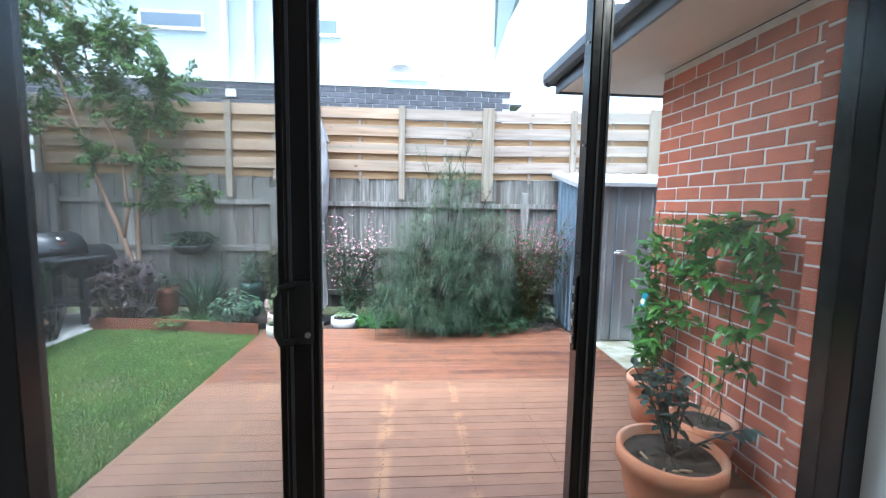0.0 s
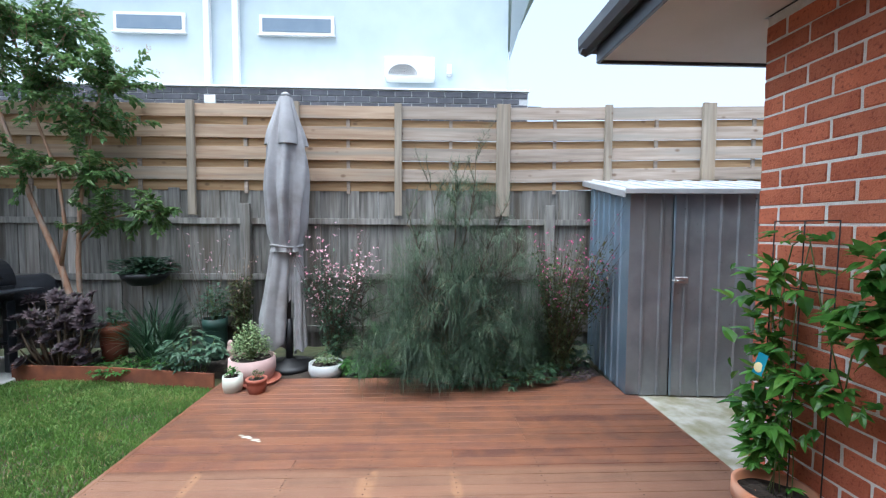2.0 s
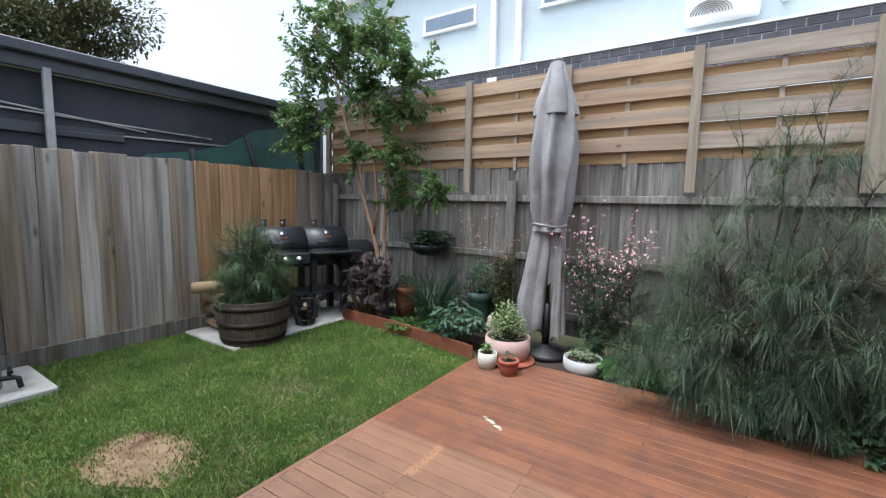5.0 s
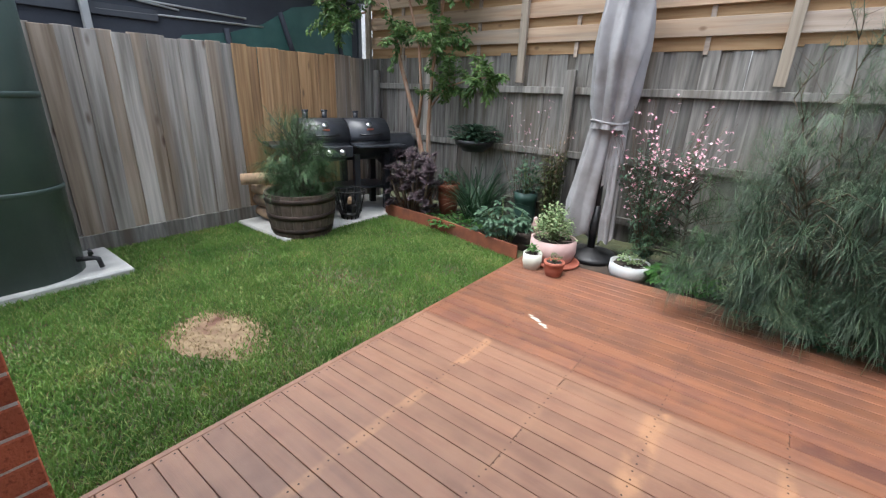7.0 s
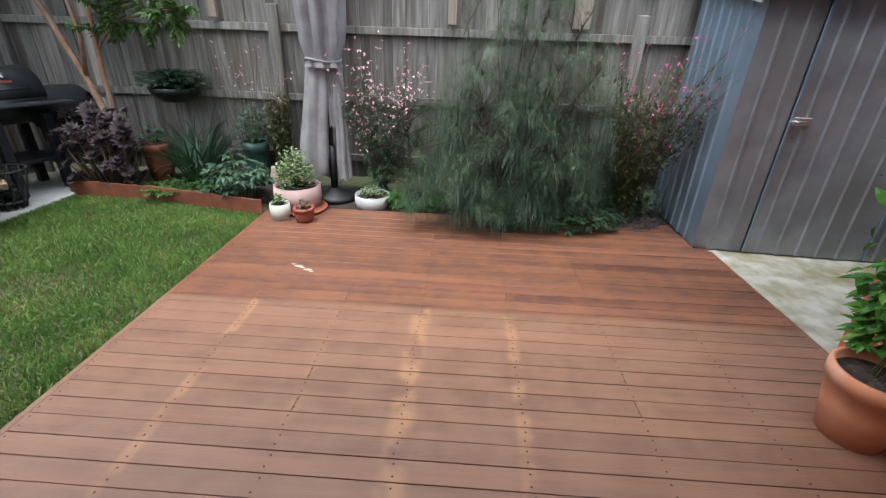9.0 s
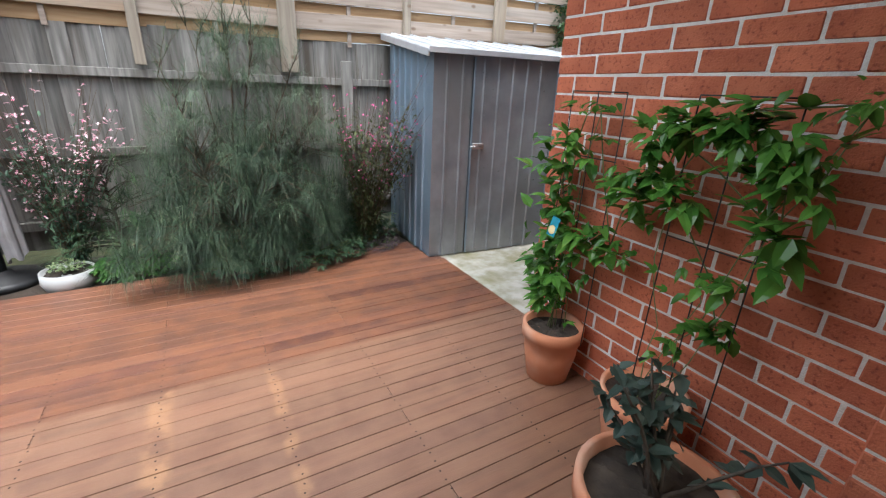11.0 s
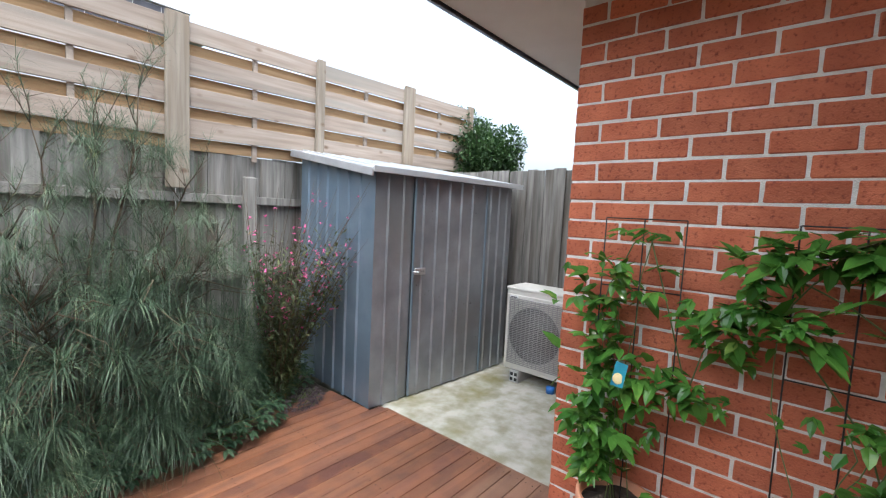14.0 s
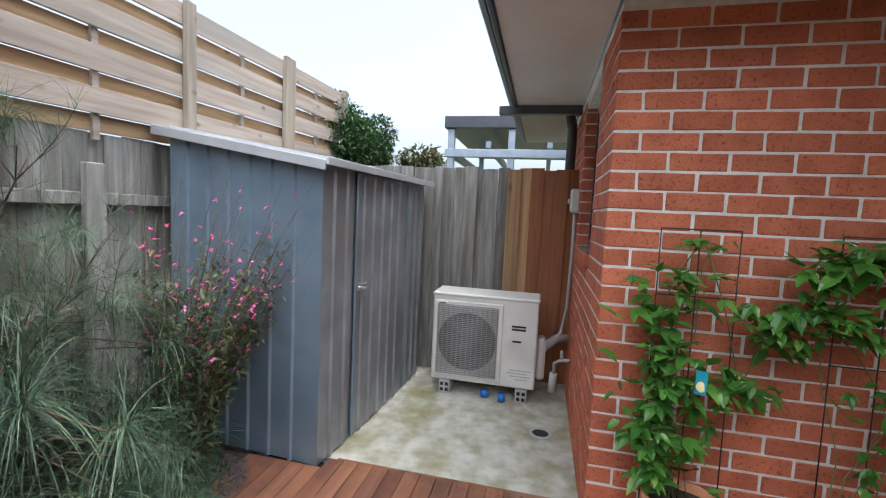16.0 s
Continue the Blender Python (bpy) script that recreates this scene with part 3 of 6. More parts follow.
part("wall_core", B(-1.74, -1.46, -3.4, 1.36, -0.1, 2.7), M_PLASTER, house, "plastered inner wall")
part("wall_core", B(-1.46, 1.78, 1.18, 1.37, 2.52, 2.7), M_PLASTER, house, "plastered lintel over the door")
part("wall_core", B(1.31, 1.78, 1.05, 1.37, 0.0, 2.52), M_PLASTER, house, "plastered door reveal")
part("wall_core", B(-1.46, -1.43, 1.05, 1.37, 0.0, 2.52), M_PLASTER, house, "plastered door reveal")
part("wall_core", B(-1.74, 1.78, -3.5, -3.4, -0.1, 2.7), M_PLASTER, house, "plastered back wall of the room")
tagged(link("floor", B(-1.46, 1.78, -3.4, 1.3, -0.12, 0.0), M_FLOORIN), "timber floor inside the doorway", "floor", kind="structure")
tagged(link("ceiling", B(-1.46, 1.78, -3.4, 1.18, 2.52, 2.56), M_PLASTER), "white plaster ceiling inside the house", "ceiling", kind="structure")
lamp_in = thing("ceiling_light", "small round recessed ceiling downlight", "ceiling light", (0.9, 0.3, 2.51))
M_GLOW = bpy.data.materials.new("lamp_glow")
M_GLOW.use_nodes = True
M_GLOW.node_tree.nodes["Principled BSDF"].inputs["Emission Color"].default_value = (1.0, 0.87, 0.7, 1)
M_GLOW.node_tree.nodes["Principled BSDF"].inputs["Emission Strength"].default_value = 12.0
part("trim_ring", lathe([(0.042, 0.008), (0.055, 0.008), (0.055, 0.0), (0.042, 0.0), (0.042, 0.008)], 28), M_WHITE, lamp_in, "white trim ring")
part("diffuser", lathe([(0, 0.004), (0.042, 0.004)], 28), M_GLOW, lamp_in, "glowing diffuser")
bulb = new("downlight", bpy.data.lights.new("downlight", "AREA"))
bulb.data.shape, bulb.data.size, bulb.data.energy, bulb.data.color = "DISK", 0.1, 3.0, (1.0, 0.87, 0.7)
bulb.matrix_world = pose(0.9, 0.3, 2.5)
tagged(link("door_sill", B(-1.43, 1.29, 1.16, 1.5, -0.1, 0.012, bev=0.004), M_ALU), "dark aluminium threshold of the sliding door", "door sill", kind="structure")

brick_wall("wall_west", "red face-brick house wall with pale mortar joints", (1.65, 1.49, 0), 90, 1.56, -0.12, 2.40, 0, rev=True, shared=True)
north = brick_wall("wall_north", "red face-brick side wall with a recessed window", (1.65, 3.05, 0), 0, 3.2, -0.12, 2.40, 1, hole=(0.6, 1.5, 1.24, 2.3), shared=True)
brick_wall("wall_door", "red face-brick pier beside the sliding door", (-1.77, 1.49, 0), 0, 0.33, -0.12, 2.40, 1, rev=True)
brick_wall("wall_corner", "red face-brick return beside the sliding door", (1.32, 1.49, 0), 0, 0.33, -0.12, 2.40, 1)
part("lintel_trim", B(-1.44, 1.32, 1.38, 1.48, 2.38, 2.399), M_GUTTER, house, "charcoal trim above the door")

# brick sill and window in the side wall
sill = bmesh.new()
for i in range(10):
    box(sill, 2.25 + 0.09 * i, 2.25 + 0.09 * i + 0.08, 2.95, 3.075, 1.16, 1.24, bev=0.004, m=None)
part("brick_sill", sill, M_BRICK, north, "sloping brick window sill").matrix_parent_inverse = north.matrix_world.inverted()
window = thing("window_1", "charcoal aluminium window with drawn pale blind", "window", kind="structure")
part("window_frame", B(2.25, 3.15, 2.93, 2.97, 1.25, 1.3), M_GUTTER, window)
part("window_frame", B(2.25, 3.15, 2.93, 2.97, 2.25, 2.3), M_GUTTER, window)
part("window_frame", B(2.25, 2.3, 2.93, 2.97, 1.3, 2.25), M_GUTTER, window)
part("window_frame", B(3.1, 3.15, 2.93, 2.97, 1.3, 2.25), M_GUTTER, window)
part("pane", B(2.3, 3.1, 2.945, 2.951, 1.3, 2.25), M_WINGLASS, window, "grey window pane")
part("wall_core", B(1.78, 6.0, 1.5, 2.93, -0.1, 2.39), M_PLASTER, house, "plastered inner wall")

# ---- sliding door ----
door = thing("door_1", "black aluminium sliding glass door standing open", "sliding door", kind="structure")


def stile(x0, x1, y0, y1, z0=0.015, z1=2.5, name="stile", bev=0.004):
    return part(name, B(x0, x1, y0, y1, z0, z1, bev=bev), M_ALU, door)


stile(-1.43, -1.37, 1.18, 1.33, z1=2.5, name="jamb")
stile(1.225, 1.305, 1.18, 1.33, z1=2.5, name="jamb")
stile(-1.43, 1.305, 1.18, 1.33, 2.5, 2.55, "head")
stile(-0.535, -0.455, 1.24, 1.28)
stile(-0.5, -0.405, 1.18, 1.225)
stile(-1.21, -0.545, 1.24, 1.28, 0.02, 0.1, "rail")
stile(-1.21, -0.545, 1.24, 1.28, 2.44, 2.5, "rail")
stile(-1.21, -0.52, 1.18, 1.22, 0.02, 0.1, "rail")
stile(-1.21, -0.52, 1.18, 1.22, 2.44, 2.5, "rail")
stile(0.335, 0.395, 1.18, 1.225)
stile(0.355, 0.402, 1.24, 1.285)
stile(0.402, 1.225, 1.24, 1.28, 0.02, 0.1, "rail")
stile(0.402, 1.225, 1.24, 1.28, 2.44, 2.5, "rail")
stile(-1.37, -1.21, 1.19, 1.29)
# Lighter grey strips stand in for light reflected along the black stiles.
for x0, x1, ya, yb in ((-0.487, -0.478, 1.1765, 1.18), (-0.43, -0.425, 1.1765, 1.18), (-0.404, -0.4015, 1.188, 1.196), (0.362, 0.368, 1.1765, 1.18), (0.386, 0.392, 1.1765, 1.18)):
    part("glazing_bead", B(x0, x1, ya, yb, 0.03, 2.49), M_GUTTER, door, "grey strip standing in for a reflection on the stile")
for x0, x1, y, glaze in ((-1.21, -0.535, 1.26, M_GLASS), (0.402, 1.225, 1.26, M_GLASS2)):
    pane = part("glass_pane", B(x0, x1, y - 0.003, y + 0.003, 0.1, 2.38), glaze, door, "clear glass pane")
    pane.visible_shadow = False
hp = part("handle", B(-0.49, -0.42, 1.165, 1.18, 1.05, 1.23, bev=0.006), M_BLACK, door, "black pull handle with keyed lock")
bm = bmesh.new()
tube(bm, [(-0.47, 1.17, 1.06), (-0.5, 1.14, 1.065), (-0.505, 1.13, 1.09), (-0.505, 1.13, 1.19), (-0.5, 1.14, 1.215), (-0.47, 1.17, 1.22)], 0.011, 8)
part("grip", bm, M_BLACK, hp)
bm = bmesh.new()
tube(bm, [(-0.435, 1.166, 1.08), (-0.435, 1.158, 1.08)], 0.008, 10)
tube(bm, [(-0.405, 1.2, 1.1), (-0.4, 1.2, 1.1)], 0.008, 10)
part("lock_barrel", bm, M_STEEL, hp, "steel lock barrel")
part("strike_plate", B(0.327, 0.335, 1.19, 1.215, 1.02, 1.24, bev=0.001), M_ALU, door)
bm = bmesh.new()
for z in (1.04, 1.09, 1.14, 1.19):
    box(bm, 0.324, 0.328, 1.196, 1.209, z, z + 0.022, bev=0.001)
part("strike_slot", bm, M_STEEL, door, "bright steel strike keeper")
bm = bmesh.new()
for z in (0.5, 1.3, 1.62, 1.9):
    tube(bm, [(0.337, 1.2, z), (0.331, 1.2, z)], 0.004, 8)
part("screw", bm, M_STEEL, door)

# ---- deck ----
deck = tagged(link("deck", B(-1.76, 1.78, 1.5, 4.82, -0.16, -0.03), M_DARK), "red-brown hardwood deck with screwed boards, paler where worn", "deck", kind="structure")
part("fascia_board", B(-1.795, -1.765, 1.5, 4.86, -0.12, 0.0, bev=0.003), M_DECK, deck)
part("fascia_board", B(1.785, 1.81, 1.5, 4.4, -0.12, -0.004, bev=0.003), M_DECK, deck)
screws = bmesh.new()
JOISTS = [-1.74, -1.25, -0.75, -0.3, 0.19, 0.68, 1.17, 1.74]
y, k = 1.503, 0
while y < 4.83:
    x1 = 1.785 if y < 4.36 else 1.69
    cuts = [-1.765] + sorted(random.sample([-0.3, 0.19, 0.68, -0.75], random.choice((0, 0, 1)))) + [x1]
    for a, b in zip(cuts, cuts[1:]):
        bm = B(-(b - a) / 2 + 0.001, (b - a) / 2 - 0.001, 0, 0.0885, -0.021, 0.0, bev=0.0014)
        ob = part("deck_board", bm, M_DECK, deck)
        ob.location = ((a + b) / 2, y, rnd(-0.001, 0.001))
        ob.rotation_euler = (rnd(-0.003, 0.003), 0, 0)
    for x in JOISTS:
        if x < x1:
            for dy in (0.02, 0.067):
                bmesh.ops.create_circle(screws, cap_ends=True, radius=0.0042, segments=8, matrix=pose(x + rnd(-0.006, 0.006), y + dy + rnd(-0.004, 0.004), 0.0022))
    y, k = y + 0.092, k + 1
tagged(part("screw_heads", screws, M_HOOP, deck, "dark screw heads"), kind="stuff")
spill = bmesh.new()
for dx, dy, r in ((-0.07, 0.035, 0.012), (-0.03, 0.012, 0.02), (0.0, -0.004, 0.013), (0.045, -0.03, 0.019), (0.075, -0.05, 0.01)):
    bmesh.ops.create_circle(spill, cap_ends=True, radius=r, segments=10, matrix=pose(-1.13 + dx, 3.8 + dy, 0.0028) @ Matrix.Diagonal((1.6, 0.7, 1, 1)))
part("paint_spill", spill, M_CREAMPOT, deck, "pale dried spill")

# ---- fences ----


def paling(w, h, t=0.014):
    bm = B(-w / 2, w / 2, -t / 2, t / 2, 0, h, bev=0.002)
    return bm


def pales(fence, start, along, count, pitch, low, high, mats, normal, lap=0.012, twist=1.0):
    """Lapped palings along a line; every second one lies in front."""
    a = math.degrees(math.atan2(along[1], along[0]))
    for i in range(count):
        h = high - low + rnd(-0.012, 0.01)
        w = pitch * (1.16 if i % 2 else 1.1) + rnd(-0.008, 0.008)
        p = Vector(start) + Vector((*along, 0)) * (pitch * i) + Vector((*normal, 0)) * (lap if i % 2 else 0.0)
        bm = paling(w, h)
        for v in bm.verts:
            v.co.x += 0.004 * math.sin(v.co.z * 2 + i)
        ob = part("paling", bm, mats(i), fence)
        ob.matrix_local = pose(p.x, p.y, low, rnd(-0.25, 0.25), rnd(-0.3, 0.3), a + rnd(-twist, twist))


back = thing("fence_back", "old grey paling fence with a newer pine screen above it", "fence", kind="structure")
pales(back, (-4.6, 5.665, 0), (1, 0), 79, 0.104, 0.08, 1.79, lambda i: M_GREYWOOD if random.random() < 0.94 else M_TANWOOD, (0, -1))
for z0, z1 in ((1.405, 1.47), (0.815, 0.88), (0.25, 0.32)):
    for xa, xb in ((-4.6, -1.84), (-1.84, 1.36), (1.36, 3.6)):
        part("rail", B(xa + 0.002, xb - 0.002, 5.6, 5.642, z0, z1, bev=0.004), M_GREYWOOD, back)
for x in (-4.48, -1.86, 1.35):
    part("post", B(x - 0.05, x + 0.05, 5.55, 5.6, -0.1, 1.62, bev=0.006), M_GREYWOOD, back)
part("post", B(-4.62, -4.5, 5.5, 5.6, -0.1, 1.75, bev=0.006), M_GREYWOOD, back)


def lift(x):
    """The screen climbs a little past its wide post."""
    return 0.012 + 0.024 * max(0.0, x - 0.84)


XP = [-4.6, -3.5, -2.4, -1.33, -0.27, 0.84, 1.97, 3.07, 4.15]
for i, x in enumerate(XP):
    wide = 0.072 if i in (5, 7) else 0.038
    part("screen_post", B(x - wide, x + wide, 5.558, 5.598, 1.5 if x < 1.5 else 1.6, 2.66 + lift(x) + rnd(-0.01, 0.008), bev=0.004), M_PINEV, back)
for i, (xa, xb) in enumerate(zip(XP, XP[1:])):
    tip = -math.atan2(lift(xb) - lift(xa), xb - xa)
    for j in range(4):
        top = 2.635 + (lift(xa) + lift(xb)) / 2 - 0.217 * j
        tight = 0.018 if i < 4 else -0.003
        f = part("screen_board", B(-(xb - xa) / 2 + 0.002, (xb - xa) / 2 - 0.002, 5.6, 5.619, 0, 0.132, bev=0.002), M_PINEW if i < 4 else M_PINE, back)
        f.location = ((xa + xb) / 2, 0, top - 0.132 + rnd(-0.004, 0.004))
        f.rotation_euler = (0, tip + rnd(-0.003, 0.003), 0)
        b = part("screen_board", B(-(xb - xa) / 2 + 0.002, (xb - xa) / 2 - 0.002, 5.642, 5.66, 0, 0.085 + 2 * max(tight, 0) if tight > 0 else 0.088, bev=0.002), M_PINEB, back)
        b.location = ((xa + xb) / 2, 0, top - 0.217 - (tight if tight > 0 else 0.004))
        b.rotation_euler = (0, tip, 0)
    xm = (xa + xb) / 2
    for j in range(4):
        top = 2.635 + lift(xm) - 0.217 * j - 0.145
        part("spacer", B(xm - 0.017, xm + 0.017, 5.619, 5.641, top - 0.12, top + 0.13), M_PINE, back)

left = thing("fence_side", "paling fence, grey weathered and partly fresh orange-brown", "fence", kind="structure")


def left_mat(i):
    yy = -1.0 + 0.125 * i
    if 3.75 < yy < 5.1:
        return M_ORANGEWOOD
    return M_BROWNWOOD if random.random() < 0.3 else M_TANWOOD


pales(left, (-4.66, -1.0, 0), (0, 1), 53, 0.125, 0.1, 1.76, left_mat, (1, 0), 0.024, 3.6)
for ya, yb in ((-1.0, 1.4), (1.4, 3.6), (3.6, 5.6)):
    part("plinth_board", B(-4.67, -4.62, ya, yb - 0.003, -0.12, 0.13, bev=0.004), M_GREYWOOD, left)

right = thing("fence_right", "grey paling fence with a few new red-brown palings", "fence", kind="structure")
pales(right, (3.47, 3.1, 0), (0, 1), 27, 0.098, -0.05, 1.865, lambda i: M_REDWOOD if i < 4 else (M_ORANGEWOOD if i in (4, 5) else M_GREYWOOD), (-1, 0), 0.012)
part("rail", B(3.49, 3.53, 3.06, 5.7, 1.5, 1.57), M_GREYWOOD, right)

# ---- tin shed ----
SHED = pose(1.70, 4.478, -0.02, 0, 0, -4.2)
shed = thing("garden_shed", "corrugated zincalume garden shed with a closed door", "shed")
shed.matrix_world = SHED
W, D, HF, HB = 1.58, 1.06, 1.71, 1.885


def ribbed(name, w, top, ribs, material, m, label="", rib=0.016, high=None, deep=0.014):
    """A metal sheet in local x/z facing -y with raised vertical ribs; the top may rise from top to high."""
    xs = [(0.0, 0.0)]
    for c in ribs:
        xs += [(c - rib, 0.0), (c - rib * 0.45, -deep), (c + rib * 0.45, -deep), (c + rib, 0.0)]
    xs.append((w, 0.0))
    v, f = [], []
    for x, yv in xs:
        t = top + ((high or top) - top) * x / w
        v += [m @ Vector((x, yv, 0.012)), m @ Vector((x, yv, t)), m @ Vector((x, yv + 0.012, 0.012)), m @ Vector((x, yv + 0.012, t))]
    for i in range(len(xs) - 1):
        a = 4 * i
        f += [(a, a + 4, a + 5, a + 1), (a + 2, a + 3, a + 7, a + 6), (a + 1, a + 5, a + 7, a + 3)]
    return raw(name, v, f, material, shed, label)


I4 = Matrix.Identity(4)
ribbed("front_panel", 0.345, HF, [0.12, 0.26], M_ZINCD, I4, "dull grey ribbed front sheet")
ribbed("front_panel", 0.39, HF, [0.08, 0.2, 0.32], M_ZINCD, pose(1.19, 0, 0), "dull grey ribbed front sheet")
sd = ribbed("door", 0.83, HF - 0.02, [0.1, 0.24, 0.38, 0.52, 0.66], M_ZINCD, pose(0.355, -0.008, 0.0), "ribbed sheet-metal door")
for x in (0.349, 1.187):
    part("door_trim", B(x, x + 0.016, -0.022, -0.009, 0.015, HF - 0.03, bev=0.002), M_ZINC_SKY, shed)
lt = part("latch", B(0.362, 0.465, -0.04, -0.024, 0.96, 1.01, bev=0.002), M_STEEL, sd, "steel latch plate")
bm = bmesh.new()
tube(bm, [(0.33, -0.048, 0.985), (0.44, -0.048, 0.985)], 0.006, 8)
tube(bm, [(0.372, -0.048, 0.985), (0.372, -0.072, 0.98)], 0.005, 8)
part("latch_bolt", bm, M_STEEL, sd, "steel sliding bolt")
ribbed("side_panel", D, HB, [0.13, 0.28, 0.43, 0.58, 0.73, 0.88], M_ZINC_SKY, pose(0, D, 0, 0, 0, -90), "ribbed side sheet, sky reflection put in as blue-grey", high=HF)
ribbed("side_panel", D, HF, [0.13, 0.28, 0.43, 0.58, 0.73, 0.88], M_ZINC_SKY, pose(W, 0, 0, 0, 0, 90), "ribbed side sheet, sky reflection put in as blue-grey", high=HB)
ribbed("back_panel", W, HB, [0.2, 0.5, 0.8, 1.1, 1.4], M_ZINC_SKY, pose(W, D, 0, 0, 0, 180), "ribbed back sheet")
bm = B(-0.06, W + 0.06, 0, D + 0.12, 0, 0.012)
SLOPE = pose(0, -0.05, HF - 0.004, math.degrees(math.atan2(HB - HF, D)), 0, 0)
bmesh.ops.transform(bm, matrix=SLOPE, verts=bm.verts)
roof = part("roof", bm, M_ROOFZ, shed, "pale ribbed metal roof")
for i in range(9):
    part("roof_rib", B(0.02 + i * 0.19, 0.045 + i * 0.19, 0, D + 0.1, 0.012, 0.026, m=SLOPE), M_ROOFZ, roof)
part("roof_trim", B(-0.07, W + 0.07, -0.075, -0.06, HF - 0.022, HF + 0.02, bev=0.002), M_ROOFZ, shed, "pale roof edge trim")
part("roof_trim", box(bmesh.new(), -0.075, -0.06, -0.06, D + 0.08, -0.03, 0.024, bev=0.002, m=pose(0, 0, HF - 0.012, math.degrees(math.atan2(HB - HF, D)), 0, 0)), M_ROOFZ, shed, "pale roof edge trim")

# ---- neighbouring buildings ----
nb = thing("neighbour_house", "two-storey neighbouring house with pale render over charcoal brick", "house")
part("wall", B(-6.7, 1.31, 7.9, 14.0, 2.6, 5.0), M_RENDER, nb, "pale rendered upper wall")
part("brick_base", B(-9.5, 1.5, 7.306, 7.85, -0.1, 3.33), M_DMORTAR, nb, "charcoal brick ground floor")
part("parapet_cap", B(-9.5, 1.52, 7.28, 7.9, 3.335, 3.365, bev=0.004), M_WHITE, nb, "white metal capping")
part("roof_ledge", B(1.5, 1.75, 7.5, 7.9, 3.16, 3.19), M_GUTTER, nb, "dark ledge")
gab = raw("gable", [(-6.7, 7.899, 4.99), (1.31, 7.899, 4.99), (1.31, 7.899, 6.5), (-6.7, 7.899, 5.14)], [(0, 1, 2, 3)], M_RENDER, nb, "pale rendered gable")
part("barge_board", B(0, 6.5, -0.25, 6.0, 0, 0.14, m=Matrix.Translation((-7.2, 7.9, 5.05)) @ pose(0, 0, 0, 0, -11.2, 0)), M_WHITE, nb, "white barge board")
raw("side_eave", [(1.32, 7.6, 5.2), (1.95, 7.6, 5.45), (1.95, 13.9, 5.45), (1.32, 13.9, 5.2), (1.33, 7.9, 4.0), (1.75, 7.9, 5.3)], [(0, 1, 2, 3), (0, 4, 5)], M_RENDER, nb, "pale side eave")
for x0, x1 in ((-4.71, -3.65), (-2.54, -1.4)):
    w = part("window", B(x0, x1, 7.87, 7.9, 4.31, 4.61), M_WHITE, nb, "narrow white-framed window")
    part("pane", B(x0 + 0.05, x1 - 0.05, 7.862, 7.872, 4.36, 4.56), M_WINGLASS, w, "grey-blue window pane")
    part("sill", B(x0 - 0.02, x1 + 0.02, 7.84, 7.9, 4.297, 4.31), M_WHITE, w)
for x in (-3.31, -2.88):
    bm = bmesh.new()
    box(bm, x - 0.045, x + 0.045, 7.81, 7.895, 3.37, 5.05, bev=0.006)
    box(bm, x - 0.09, x + 0.09, 7.76, 7.895, 4.95, 5.15, bev=0.006)
    part("downpipe", bm, M_WHITE, nb, "white downpipe")
part("vent_cover", B(0.34, 0.42, 7.8, 7.9, 3.74, 3.9, bev=0.01), M_WHITE, nb)
part("meter_box", B(-3.1, -2.94, 7.27, 7.3, 3.1, 3.22, bev=0.006), M_WHITE, nb)
DB = bpy.data.meshes.new("brick")
bm = B(0, 0.23, 0, 0.024, 0, 0.076, bev=0.003)
bm.to_mesh(DB)
bm.free()
DB.materials.append(M_DBRICK)
base = next(o for o in nb.children if o.name.startswith("brick_base"))
for row in range(6):
    x = -6.9 + (0.12 if row % 2 else 0)
    while x < 1.3:
        ob = new("brick", DB)
        ob.parent = base
        ob.location = (x, 7.296, 3.33 - 0.086 * (row + 1))
        x += 0.24
nac = thing("neighbour_air_conditioner", "white wall-mounted air conditioner outdoor unit", "air conditioner", (-0.3, 7.72, 3.62))
part("casing", B(-0.3, 0.45, -0.14, 0.14, 0.0, 0.3, bev=0.012), M_WHITE, nac)
bm = bmesh.new()
for i in range(7):
    tube(bm, [(0.21 * math.cos(a) * (i + 1) / 7 - 0.03, -0.148, 0.03 + 0.15 * math.sin(a) * (i + 1) / 7) for a in [math.pi * k / 16 for k in range(17)]], 0.007, 4)
part("fan_guard", bm, M_GRILLE, nac, "dark arched fan guard")

carport = thing("carport", "dark carport with shade-cloth sides behind the fence", "carport")
part("fascia", B(-5.15, -5.1, -2.0, 6.0, 2.47, 2.66, bev=0.004), M_GUTTER, carport, "charcoal fascia")
part("gutter", B(-5.1, -5.02, -2.0, 6.02, 2.58, 2.68, bev=0.012), M_GUTTER, carport, "charcoal gutter")
part("fascia", B(-9.0, -5.1, 5.98, 6.02, 2.47, 2.66, bev=0.004), M_GUTTER, carport, "charcoal fascia")
part("roof", B(-9.0, -5.12, -2.0, 6.0, 2.66, 2.69), M_GUTTER, carport, "dark roof sheet")
for y in (0.2, 2.8, 5.88):
    part("post", B(-5.15, -5.09, y - 0.03, y + 0.03, -0.1, 2.5, bev=0.006), M_PIPE if y == 2.8 else M_GUTTER, carport, "steel post")
part("shade_screen", B(-5.24, -5.22, -2.0, 5.94, 1.5, 2.47), M_MESH, carport, "dark shade cloth")
part("shade_screen", B(-9.0, -5.25, 5.95, 5.965, 0.0, 2.47), M_MESH, carport, "dark shade cloth")
part("beam", B(-5.215, -5.19, -2.0, 3.4, 1.93, 2.03, bev=0.004), M_GUTTER, carport, "grey steel beam")
bm = bmesh.new()
